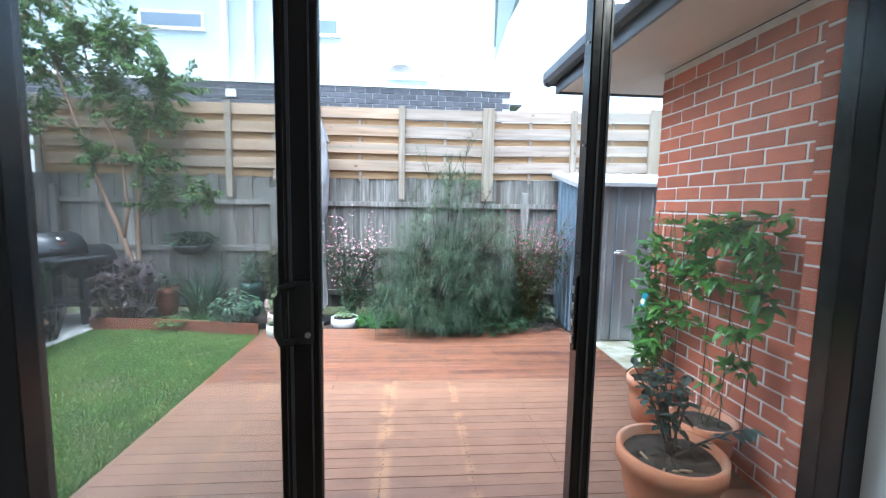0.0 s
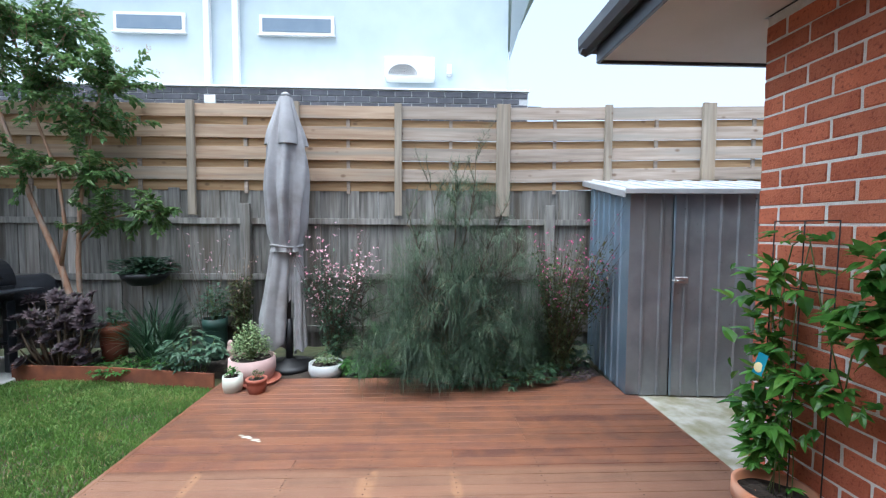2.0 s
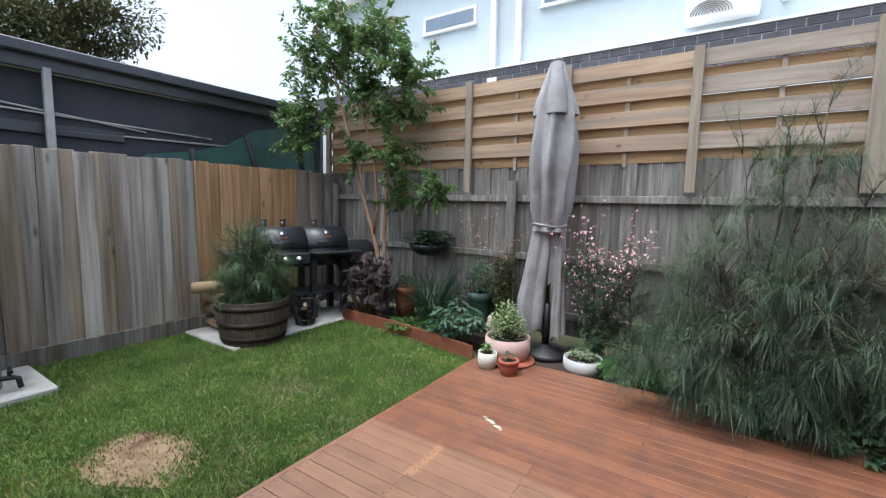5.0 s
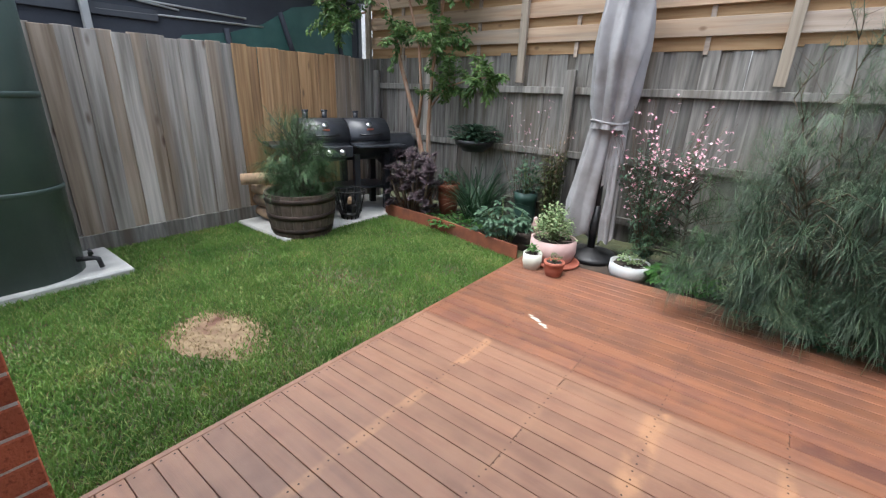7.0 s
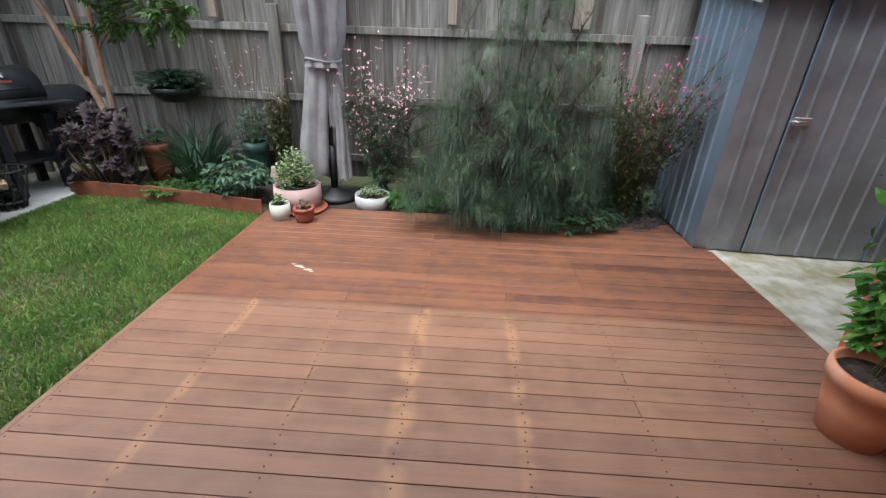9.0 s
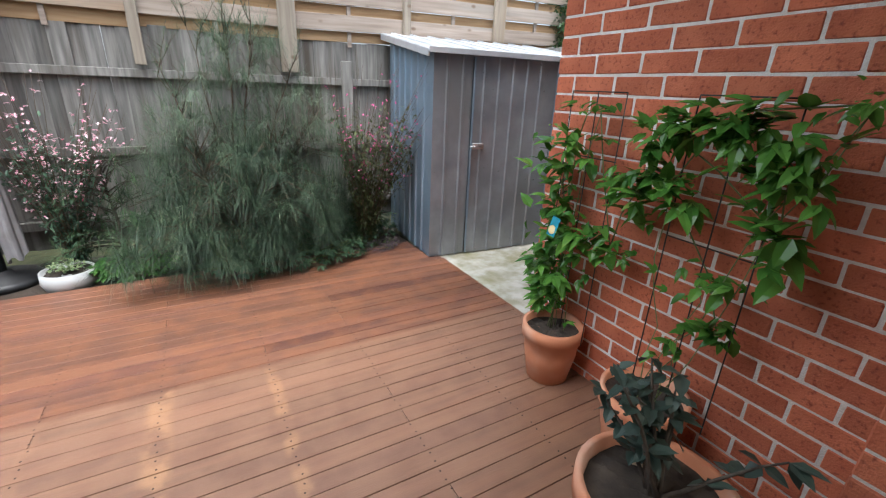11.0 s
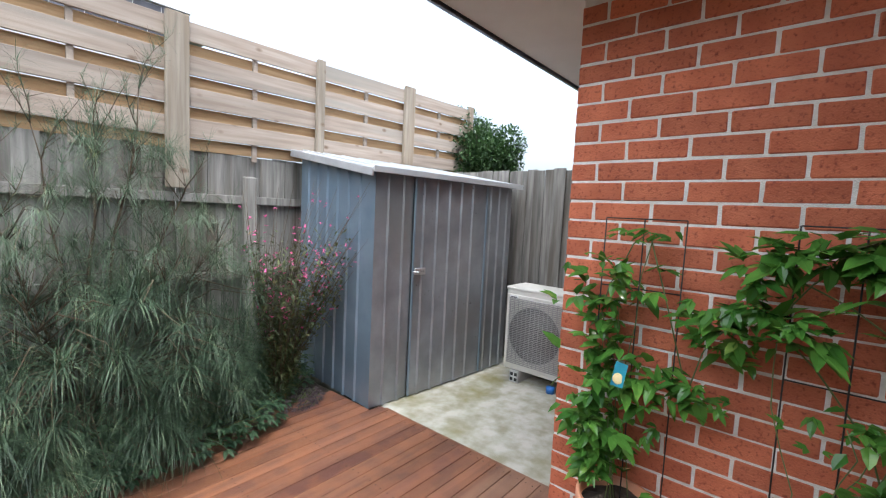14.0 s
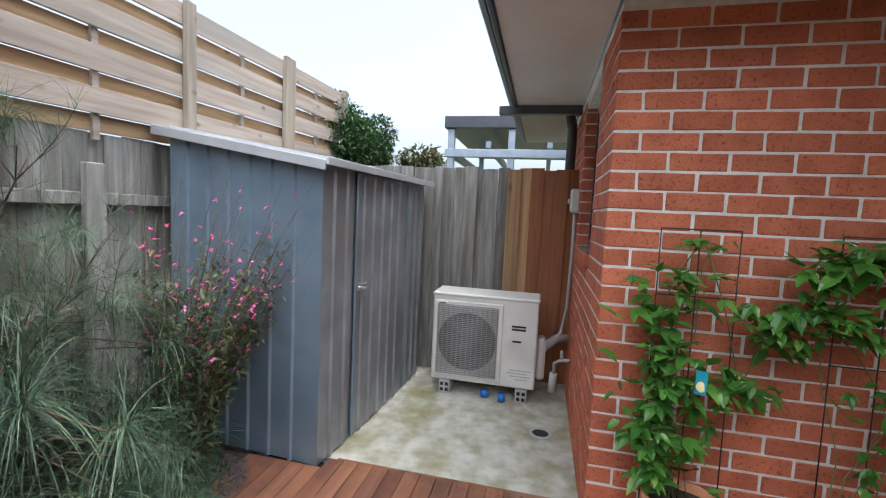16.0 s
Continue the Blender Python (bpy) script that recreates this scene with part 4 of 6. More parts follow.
vs = [bm.verts.new(p) for p in ((-5.2, 3.3, 1.5), (-5.2, 5.82, 1.5), (-5.2, 5.82, 2.36), (-5.2, 5.4, 2.38), (-5.2, 4.9, 2.28), (-5.2, 4.5, 2.05), (-5.2, 4.1, 1.92), (-5.2, 3.6, 1.84))]
bm.faces.new(vs)
r = bmesh.ops.extrude_face_region(bm, geom=bm.faces[:])
bmesh.ops.translate(bm, vec=(-0.012, 0, 0), verts=[v for v in r["geom"] if isinstance(v, bmesh.types.BMVert)])
part("tarpaulin", bm, M_TARP, carport, "green tarpaulin")
for pts in (((4.95, 1.5), (4.72, 2.2)), ((5.66, 1.5), (5.5, 2.45)), ((4.1, 1.5), (4.05, 1.95))):
    bm = bmesh.new()
    tube(bm, [(-5.18, y, z) for y, z in pts], 0.03, 8)
    part("prop", bm, M_MESH, carport, "dark leaning prop")
part("stored_board", B(-5.21, -5.19, -2.0, 2.3, 2.07, 2.14, bev=0.004), M_TERRAD, carport, "dull red stored board")
for pts in (((1.9, 2.22), (3.6, 2.06)), ((2.5, 2.12), (4.3, 2.08)), ((2.9, 1.98), (4.5, 2.02))):
    bm = bmesh.new()
    tube(bm, [(-5.2, y, z) for y, z in pts], 0.011, 6)
    part("stored_rod", bm, M_PIPE, carport, "thin grey rod")

perg = thing("pergola", "grey steel pergola with a flat roof next door", "pergola")
part("roof_edge", B(6.0, 9.5, 1.5, 4.86, 2.72, 2.9, bev=0.01), M_GUTTER, perg, "charcoal flat roof edge")
for x, y in ((6.1, 4.76), (6.1, 3.85), (9.3, 4.76), (9.3, 2.0)):
    part("post", B(x - 0.05, x + 0.05, y - 0.05, y + 0.05, -0.1, 2.72, bev=0.005), M_STEELBLUE, perg)
part("beam", B(6.03, 6.12, 1.5, 4.85, 2.3, 2.42, bev=0.005), M_STEELBLUE, perg)
part("beam", B(6.12, 9.3, 4.7, 4.8, 2.3, 2.4, bev=0.005), M_STEELBLUE, perg)
for y in (2.4, 3.3, 4.2):
    part("beam", B(6.12, 9.3, y - 0.04, y + 0.04, 2.45, 2.55, bev=0.005), M_STEELBLUE, perg)

# ---- side yard ----
ac = thing("air_conditioner", "cream outdoor air conditioner unit on small blocks", "air conditioner", (2.95, 3.31, 0.09))
part("casing", B(0, 0.3, 0, 0.84, 0, 0.71, bev=0.012), M_CREAMAC, ac, "cream powder-coated casing")
part("lid", B(-0.008, 0.308, -0.006, 0.846, 0.695, 0.722, bev=0.008), M_CREAMAC, ac)
part("front_panel", B(-0.012, 0.0, 0.27, 0.83, 0.03, 0.66, bev=0.006), M_CREAMAC, ac)
part("fan_cavity", lathe([(0.0, 0), (0.235, 0), (0.235, 0.004), (0, 0.004)], 40, m=pose(-0.013, 0.55, 0.34, 0, -90, 0)), M_FANHOLE, ac, "dark grey fan opening")
grille = bmesh.new()
for i in range(38):
    z = 0.065 + 0.0152 * i
    tube(grille, [(-0.02, 0.305, z), (-0.02, 0.8, z)], 0.0034, 4)
for i in range(13):
    y = 0.315 + 0.0395 * i
    tube(grille, [(-0.017, y, 0.06), (-0.017, y, 0.63)], 0.003, 4)
tagged(part("fan_guard", grille, M_GRILLE, ac, "fine grey wire fan guard"), kind="stuff")
rim = bmesh.new()
for r in (0.236,):
    ring = [(-0.0215, 0.55 + r * math.cos(a), 0.34 + r * math.sin(a)) for a in [2 * math.pi * k / 32 for k in range(33)]]
    tube(rim, ring, 0.003, 4)
part("guard_ring", rim, M_GRILLE, ac)
for z, y0, y1 in ((0.49, 0.09, 0.2), (0.465, 0.09, 0.2), (0.37, 0.12, 0.19)):
    part("vent_slot", B(-0.004, 0.002, y0, y1, z, z + 0.014), M_DARK, ac, "dark vent slot")
bars = bmesh.new()
for i, (a, b) in enumerate(((0.06, 0.16), (0.04, 0.2), (0.06, 0.22), (0.03, 0.2))):
    box(bars, -0.0015, 0.002, a, b, 0.07 + i * 0.024, 0.078 + i * 0.024)
part("rating_label", bars, M_PIPE, ac, "faint grey print")
part("badge", B(-0.016, -0.012, 0.72, 0.8, 0.625, 0.65), M_WHITE, ac, "white maker's badge")
part("badge_mark", B(-0.018, -0.016, 0.73, 0.79, 0.633, 0.642), M_GUTTER, ac)
cover = part("valve_cover", B(0.08, 0.22, -0.07, 0, 0.06, 0.4, bev=0.02), M_CREAMAC, ac)
for y, x in ((0.72, 0.02), (0.1, 0.02)):
    blk = thing("mounting_block", "small hollow grey block under the air conditioner", "block", (2.95 + x, 3.31 + y, -0.02), group="blocks under the air conditioner")
    part("body", B(-0.03, 0.3, -0.045, 0.045, 0, 0.106, bev=0.005), M_BLOCK, blk)
    for dy in (-0.02, 0.02):
        for dz in (0.03, 0.075):
            part("hollow", B(-0.033, -0.029, dy - 0.013, dy + 0.013, dz - 0.013, dz + 0.013), M_DARK, blk)
bm = lathe([(0, 0), (0.035, 0), (0.035, 0.05), (0, 0.055)], 16)
tagged(link("plastic_cap", bm, M_BLUE), "blue plastic cap on the concrete", "cap").location = (2.98, 3.7, -0.02)
bm = lathe([(0, 0), (0.03, 0), (0.03, 0.06), (0, 0.06)], 16)
tagged(link("plastic_cap", bm, M_BLUE), "blue plastic cap on the concrete", "cap").location = (2.93, 3.56, -0.02)
conduit = bmesh.new()
tube(conduit, [(3.3, 3.075, 1.5), (3.3, 3.075, 1.1), (3.3, 3.085, 0.7), (3.22, 3.13, 0.5), (3.13, 3.25, 0.42)], 0.014, 8)
tube(conduit, [(3.1, 3.26, 0.4), (3.2, 3.16, 0.46), (3.32, 3.08, 0.44), (3.36, 3.06, 0.42)], 0.035, 10)
tagged(link("conduit", conduit, M_PIPE), "grey conduit and lagged pipes on the brick wall", "pipe")
iso = thing("isolator_switch", "cream electrical isolator switch on the side wall", "switch", (3.26, 3.05, 1.5))
part("box", B(-0.05, 0.06, 0.0, 0.07, 0, 0.19, bev=0.012), M_CREAMAC, iso)
part("knob", B(-0.02, 0.03, 0.07, 0.09, 0.07, 0.11, bev=0.006), M_CREAMAC, iso)
drain = thing("floor_drain", "round floor drain in the concrete", "drain", (2.5, 3.25, -0.02))
part("rim", lathe([(0.055, 0.0), (0.075, 0.0), (0.075, 0.008), (0.055, 0.008), (0.055, 0.0)], 32), M_PIPE, drain, "grey plastic rim")
part("grate", lathe([(0, 0.003), (0.055, 0.003)], 32), M_DARK, drain, "dark grate")
tapw = bmesh.new()
tube(tapw, [(2.96, 3.055, 0.36), (2.96, 3.12, 0.36), (2.96, 3.17, 0.33), (2.96, 3.17, 0.24)], 0.014, 10)
tube(tapw, [(2.96, 3.12, 0.36), (2.96, 3.12, 0.42)], 0.012, 8)
tube(tapw, [(2.93, 3.12, 0.42), (2.99, 3.12, 0.42)], 0.01, 8)
tube(tapw, [(2.96, 3.17, 0.25), (2.96, 3.18, 0.1)], 0.03, 10)
tagged(link("wall_tap", tapw, M_PIPE), "grey outdoor tap low on the side wall", "tap")
pipe = bmesh.new()
tube(pipe, [(3.7, 3.15, 2.4), (3.7, 3.12, 2.25), (3.7, 3.12, -0.12)], 0.045, 12)
tagged(link("downpipe", pipe, M_GUTTER), "charcoal downpipe on the side wall", "downpipe", kind="structure")

# ---- pots ----


def pot_body(parent, r, h, material, lip=0.025, foot=0.68, wall=0.018, name="pot"):
    prof = [(0.0, 0.0), (r * foot, 0.0), (r * (foot + 0.18), h * 0.5), (r * 0.95 - lip * 0.3, h * 0.78), (r, h * 0.79), (r, h), (r - wall, h), (r - wall - 0.004, h * 0.86), (0.0, h * 0.86)]
    return part(name, lathe(prof, 40), material, parent)


def soil(parent, r, z):
    bm = bmesh.new()
    rings = []
    for q in range(5):
        rings.append([bm.verts.new((r * q / 4 * math.cos(a), r * q / 4 * math.sin(a), z + rnd(-0.008, 0.012))) for a in [2 * math.pi * k / 20 for k in range(20)]])
    for a, b in zip(rings, rings[1:]):
        for k in range(20):
            bm.faces.new((a[k], a[(k + 1) % 20], b[(k + 1) % 20], b[k]))
    bmesh.ops.remove_doubles(bm, verts=bm.verts, dist=1e-4)
    return part("potting_soil", bm, M_SOIL, parent, "dark potting soil")


def vine_leaf(L, p, d, size):
    """A three-lobed glossy leaf that hangs out from the trellis."""
    d = Vector(d).normalized()
    up = Vector((rnd(-0.4, 0.0), rnd(-0.3, 0.3), 1))
    s = d.cross(up).normalized()
    bend = rnd(0.05, 0.45)
    if random.random() < 0.35:
        L.leaf(p, d, up, size * 0.9, size * 0.5, 0.14, bend)
        return
    L.leaf(p, d, up, size, size * 0.42, 0.12, bend)
    for sg in (1, -1):
        L.leaf(Vector(p) + d * size * 0.08, d * 0.75 + s * sg * 0.75, up, size * 0.72, size * 0.34, 0.12, bend)


def trellis_pot(at, r, h, width, top, mid, leafy, label, tag=None, shift=0.0):
    """A pot with a wire trellis against the wall and a climbing passionfruit vine. leafy: (y, z, spread y, spread z, count, size); shift moves trellis and vine along the wall."""
    leafy = [(row[0] + shift, *row[1:]) for row in leafy]
    pot = thing("potted_vine", label, "potted plant", at, group="pots beside the brick wall")
    pot_body(pot, r, h, M_TERRA)
    soil(pot, r * 0.88, h * 0.88)
    wire = bmesh.new()
    x = 0.07
    for y in (shift - width / 2, shift, shift + width / 2):
        tube(wire, [(x - 0.02, y, h * 0.8), (x, y, top)], 0.0028, 5)
    for z in (top, mid):
        tube(wire, [(x, shift - width / 2, z), (x, shift + width / 2, z)], 0.0028, 5)
    part("wire_trellis", wire, M_IRON, pot, "thin black wire trellis")
    stems, L = bmesh.new(), Leaves()
    for k in range(5):
        y0 = rnd(-0.05, 0.05)
        pts = [(rnd(-0.02, 0.04), y0, h * 0.85)]
        target = random.choice(leafy)
        for s in range(1, 7):
            t = s / 6
            pts.append((x - 0.015 + rnd(-0.02, 0.02), y0 + (target[0] - y0) * t + rnd(-0.025, 0.025), h + (target[1] - h) * t))
        tube(stems, pts, 0.0022, 5)
    for y, z, sy, sz, count, size in leafy:
        for k in range(count):
            p = Vector((x + rnd(-0.09, 0.02), y + random.gauss(0, sy * 0.55), z + random.gauss(0, sz * 0.55)))
            d = Vector((rnd(-1.0, 0.0), rnd(-1.2, 1.2), rnd(-0.9, 0.9)))
            vine_leaf(L, p, d, size * rnd(0.45, 1.15))
    for a, b in zip(leafy, leafy[1:]):
        tube(stems, [(x, a[0], a[1]), (x - 0.02, (a[0] + b[0]) / 2, (a[1] + b[1]) / 2 + 0.03), (x, b[0], b[1])], 0.003, 5)
    part("stem", stems, M_STEMG, pot, "thin climbing stems")
    L.make("foliage", L_PASSION, pot, "glossy lobed green leaves")
    if tag:
        t = part("plant_tag", B(-0.001, 0.001, -0.022, 0.022, -0.045, 0.045, m=pose(tag[0] - 0.07, tag[1], tag[2], 8, 12, 10)), M_TAGTEAL, pot, "teal card plant label")
        bmt = lathe([(0, 0), (0.022, 0), (0.018, 0.002), (0, 0.002)], 16, m=pose(tag[0] - 0.074, tag[1], tag[2] - 0.015, 8, -78, 10))
        part("label_print", bmt, M_TAGYEL, t, "yellow printed fruit")
    return pot


trellis_pot((1.49, 2.69, 0), 0.155, 0.31, 0.30, 1.43, 1.15, [
    (0.08, 0.42, 0.1, 0.08, 34, 0.12), (0.12, 0.6, 0.14, 0.11, 54, 0.11), (0.07, 0.82, 0.16, 0.11, 64, 0.105), (0.14, 1.03, 0.13, 0.1, 34, 0.105),
    (0.08, 1.22, 0.15, 0.09, 26, 0.105), (-0.02, 1.38, 0.1, 0.03, 9, 0.09), (-0.2, 0.78, 0.16, 0.06, 34, 0.1), (-0.28, 1.06, 0.13, 0.09, 42, 0.105)],
    "terracotta pot with a passionfruit vine on a wire trellis", (-0.02, 0.0, 0.84))
trellis_pot((1.45, 2.12, 0), 0.17, 0.31, 0.31, 1.43, 0.93, [
    (0.02, 0.55, 0.05, 0.06, 10, 0.07), (-0.1, 0.65, 0.06, 0.05, 12, 0.095), (-0.03, 0.83, 0.14, 0.06, 20, 0.085), (0.2, 1.1, 0.15, 0.08, 50, 0.115), (0.02, 1.34, 0.17, 0.07, 84, 0.115),
    (-0.17, 1.24, 0.1, 0.11, 48, 0.115), (-0.19, 1.03, 0.06, 0.09, 22, 0.12), (0.23, 1.3, 0.08, 0.07, 26, 0.1), (-0.29, 1.42, 0.03, 0.03, 9, 0.08)],
    "terracotta pot with a passionfruit vine spread along the brick wall", shift=-0.06)

bigpot = thing("potted_shrub", "wide terracotta pot with a sparse dull-leaved shrub", "potted plant", (1.055, 1.785, 0), group="pots beside the brick wall")
pot_body(bigpot, 0.235, 0.34, M_TERRA, wall=0.024)
soil(bigpot, 0.205, 0.3)
stems, L = bmesh.new(), Leaves()
for k in range(9):
    a, top = rnd(0, 6.28), rnd(0.3, 0.62)
    pts = [(rnd(-0.03, 0.03), rnd(-0.03, 0.03), 0.28)]
    lean = rnd(0.1, 0.3)
    for s in range(1, 6):
        t = s / 5
        pts.append((math.cos(a) * lean * t + rnd(-0.01, 0.01), math.sin(a) * lean * t * 1.1, 0.28 + top * (t - 0.25 * t * t)))
    tube(stems, pts, [0.008 - 0.001 * i for i in range(6)], 5)
    for s in range(2, 6):
        for q in range(3):
            L.leaf(pts[s], way(0.3) + Vector((0, 0, 0.1)), (0, 0, 1), rnd(0.05, 0.085), rnd(0.035, 0.05), 0.1, 0.25)
part("stem", stems, M_BARK, bigpot, "bare woody stems")
L.make("foliage", L_DULL, bigpot, "dull blue-green leaves")
for k in range(5):
    a, chips = rnd(0, 6.28), bmesh.new()
    tube(chips, [(0.12 * math.cos(a), 0.12 * math.sin(a), 0.3), (0.12 * math.cos(a) + rnd(-0.08, 0.08), 0.12 * math.sin(a) + rnd(-0.08, 0.08), 0.31)], 0.006, 5)
    part("dry_stick", chips, M_LOG, bigpot, "pale dry sticks on the soil")


def bushy(name, label, at, pot_r, pot_h, pot_mat, leaves, crown, count, size, potname="pot", lip=True):
    p = thing(name, label, "potted plant", at)
    if lip:
        pot_body(p, pot_r, pot_h, pot_mat, lip=0.01, foot=0.75)
    else:
        part(potname, lathe([(0, 0), (pot_r * 0.86, 0), (pot_r, pot_h * 0.45), (pot_r * 0.97, pot_h), (pot_r * 0.88, pot_h), (pot_r * 0.88, pot_h * 0.86), (0, pot_h * 0.86)], 36), pot_mat, p)
    soil(p, pot_r * 0.86, pot_h * 0.88)
    st, L = bmesh.new(), Leaves()
    cr, ch = crown
    for k in range(count):
        d = way()
        d.z = abs(d.z)
        q = Vector((d.x * cr, d.y * cr, pot_h + 0.02 + d.z * ch)) * 1.0
        q = Vector((q.x * rnd(0.4, 1), q.y * rnd(0.4, 1), pot_h + (q.z - pot_h) * rnd(0.5, 1.05)))
        if k % 9 == 0:
            tube(st, [(0, 0, pot_h * 0.85), (q.x * 0.5, q.y * 0.5, pot_h + (q.z - pot_h) * 0.6), q], 0.003, 4)
        L.leaf(q, way(0.3) + Vector((0, 0, 0.3)), (0, 0, 1), size * rnd(0.7, 1.3), size * 0.55)
    part("stem", st, M_STEMG, p)
    L.make("foliage", leaves, p)
    return p


bushy("potted_shrub", "round pink clay pot with a variegated shrub on the deck", (-1.56, 4.93, 0), 0.205, 0.2, M_PINKPOT, L_VARIEG, (0.2, 0.3), 620, 0.035, lip=False)
bushy("potted_succulent", "small cream stone pot with a succulent on the deck", (-1.6, 4.62, 0), 0.082, 0.135, M_CREAMPOT, L_GREEN, (0.06, 0.05), 60, 0.03, lip=False)
bushy("potted_seedling", "small dark terracotta pot with a dry seedling on the deck", (-1.39, 4.59, 0), 0.085, 0.12, M_TERRAD, L_OLIVE, (0.06, 0.05), 40, 0.025)
bushy("potted_groundcover", "low white ceramic pot with short green plants", (-0.92, 5.06, -0.03), 0.165, 0.13, M_WHITEPOT, L_VARIEG, (0.12, 0.04), 160, 0.028, lip=False)
bushy("potted_shrub", "green plastic pot with a leafy shrub in the bed", (-2.12, 5.42, 0.03), 0.12, 0.42, M_GREENPOT, L_HELLE, (0.2, 0.35), 260, 0.05)
bushy("potted_shrub", "dark terracotta pot half hidden in the bed", (-3.12, 5.42, 0.03), 0.13, 0.36, M_TERRAD, L_HELLE, (0.14, 0.14), 60, 0.06)
saucer = part("saucer", lathe([(0, 0.0), (0.2, 0.0), (0.215, 0.02), (0.2, 0.02), (0.19, 0.008), (0, 0.008)], 32), M_TERRAD, tagged(new("pot_saucer"), "terracotta saucer under the pink pot", "saucer"))
saucer.parent.location = (-1.5, 4.86, 0.003)
orn = tagged(link("garden_ornament", lathe([(0, 0), (0.02, 0.0), (0.015, 0.05), (0.025, 0.1), (0.04, 0.15), (0.035, 0.2), (0.02, 0.23), (0.025, 0.25), (0.015, 0.27), (0, 0.28)], 16), M_PINKPOT), "small pinkish clay garden ornament in the bed", "ornament")
orn.location = (-1.83, 5.1, 0.03)
bowl = thing("wall_planter", "dark bowl planter with leafy plants on the fence", "planter", (-2.82, 5.45, 0.78))
part("bowl", lathe([(0, 0), (0.12, 0.01), (0.2, 0.08), (0.22, 0.13), (0.2, 0.13), (0.17, 0.09), (0, 0.07)], 28), M_BLACK, bowl)
bm = bmesh.new()
tube(bm, [(0, 0.02, 0.05), (0, 0.12, 0.07), (0, 0.15, 0.15)], 0.012, 6)
part("bracket", bm, M_IRON, bowl)
L = Leaves()
for k in range(330):
    a, r = rnd(0, 6.28), rnd(0, 0.27)
    L.leaf((r * math.cos(a), r * math.sin(a) * 0.8, 0.12 + rnd(0, 0.17) * (1 - r)), (math.cos(a), math.sin(a), rnd(-0.2, 0.7)), (0, 0, 1), 0.085, 0.05)
L.make("foliage", L_HELLE, bowl)

# ---- umbrella ----
umb = thing("patio_umbrella", "closed grey canvas patio umbrella tied round its pole", "umbrella", (-1.34, 5.3, -0.03))


def canopy(profile, n=64, folds=8, twist=0.0, hem=0.0):
    """Folded cloth round a pole: sharp creases between soft rounded pleats that drift on the way down; hem: how uneven the lower edge hangs."""
    v, f = [], []
    last = len(profile) - 1
    for j, (r, z, amp, off) in enumerate(profile):
        for i in range(n):
            a = 2 * math.pi * i / n
            b = a + 0.1 * math.sin(2 * a + z * 2.1 + twist) + 0.16 * math.sin(z * 1.7 + twist)
            pleat = 1.0 - 2.0 * abs(math.cos(folds * b / 2 + twist)) ** 2.2
            fold = pleat * 0.6 + math.sin(folds * 2.0 * b + 1.3 + z * 3) * 0.16 + math.sin(3 * a + z * 4) * 0.22 + 0.12 * math.sin(9 * z + 5 * a)
            rr = r * (1 + amp * fold)
            v.append((rr * math.cos(a) + off, rr * math.sin(a), z + (hem * math.sin(2 * a + twist) * math.cos(a) if j == last else 0.0)))
    for j in range(len(profile) - 1):
        for i in range(n):
            k = (i + 1) % n
            f.append((j * n + i, j * n + k, (j + 1) * n + k, (j + 1) * n + i))
    return v, f


v, f = canopy([(0.03, 2.68, 0.0, 0), (0.052, 2.66, 0.1, 0), (0.08, 2.55, 0.2, 0), (0.11, 2.42, 0.24, 0), (0.14, 2.3, 0.26, 0), (0.16, 2.18, 0.24, 0.0), (0.17, 2.08, 0.26, 0.005), (0.176, 1.95, 0.32, 0), (0.182, 1.8, 0.33, -0.005),
               (0.18, 1.65, 0.33, -0.01), (0.172, 1.5, 0.33, -0.01), (0.16, 1.36, 0.3, -0.01), (0.145, 1.27, 0.2, -0.01), (0.138, 1.225, 0.16, -0.01), (0.15, 1.17, 0.2, -0.01)], n=144, folds=7)
raw("canopy", v, f, M_CLOTH, umb, "grey folded canvas", True)
v, f = canopy([(0.062, 2.66, 0.05, 0.0), (0.09, 2.55, 0.16, 0), (0.12, 2.44, 0.22, 0.0), (0.148, 2.34, 0.26, 0.0), (0.162, 2.26, 0.3, 0.0), (0.166, 2.2, 0.34, 0.0)], n=144, folds=4, twist=1.2)
raw("top_flap", v, f, M_CLOTH, umb, "grey wind-vent flap", True)
# rows of the three hanging ends: height, from x, to x, half depth
for rows in (((1.2, -0.15, 0.02, 0.1), (1.0, -0.18, 0.015, 0.1), (0.75, -0.225, -0.005, 0.1), (0.5, -0.27, -0.015, 0.095), (0.3, -0.265, -0.03, 0.085), (0.16, -0.22, -0.04, 0.07)),
             ((1.2, 0.055, 0.14, 0.09), (0.95, 0.055, 0.15, 0.085), (0.65, 0.06, 0.16, 0.08), (0.35, 0.05, 0.17, 0.075), (0.14, 0.06, 0.175, 0.06)),
             ((1.2, -0.01, 0.07, 0.05), (0.9, -0.005, 0.07, 0.05), (0.62, 0.0, 0.06, 0.04))):
    prof = []
    for (za, a0, a1, da), (zb, b0, b1, db) in zip(rows, rows[1:]):
        for q in range(4):
            t = q / 4
            prof.append(((a1 - a0 + (b1 - b0 - a1 + a0) * t) / 2, za + (zb - za) * t, 0.24, (a0 + a1 + (b0 + b1 - a0 - a1) * t) / 2))
    v, f = canopy(prof, n=96, folds=5, twist=rows[0][1] * 20, hem=0.05)
    raw("hanging_fabric", v, f, M_CLOTH, umb, "loose hanging canvas end", True)
tie = bmesh.new()
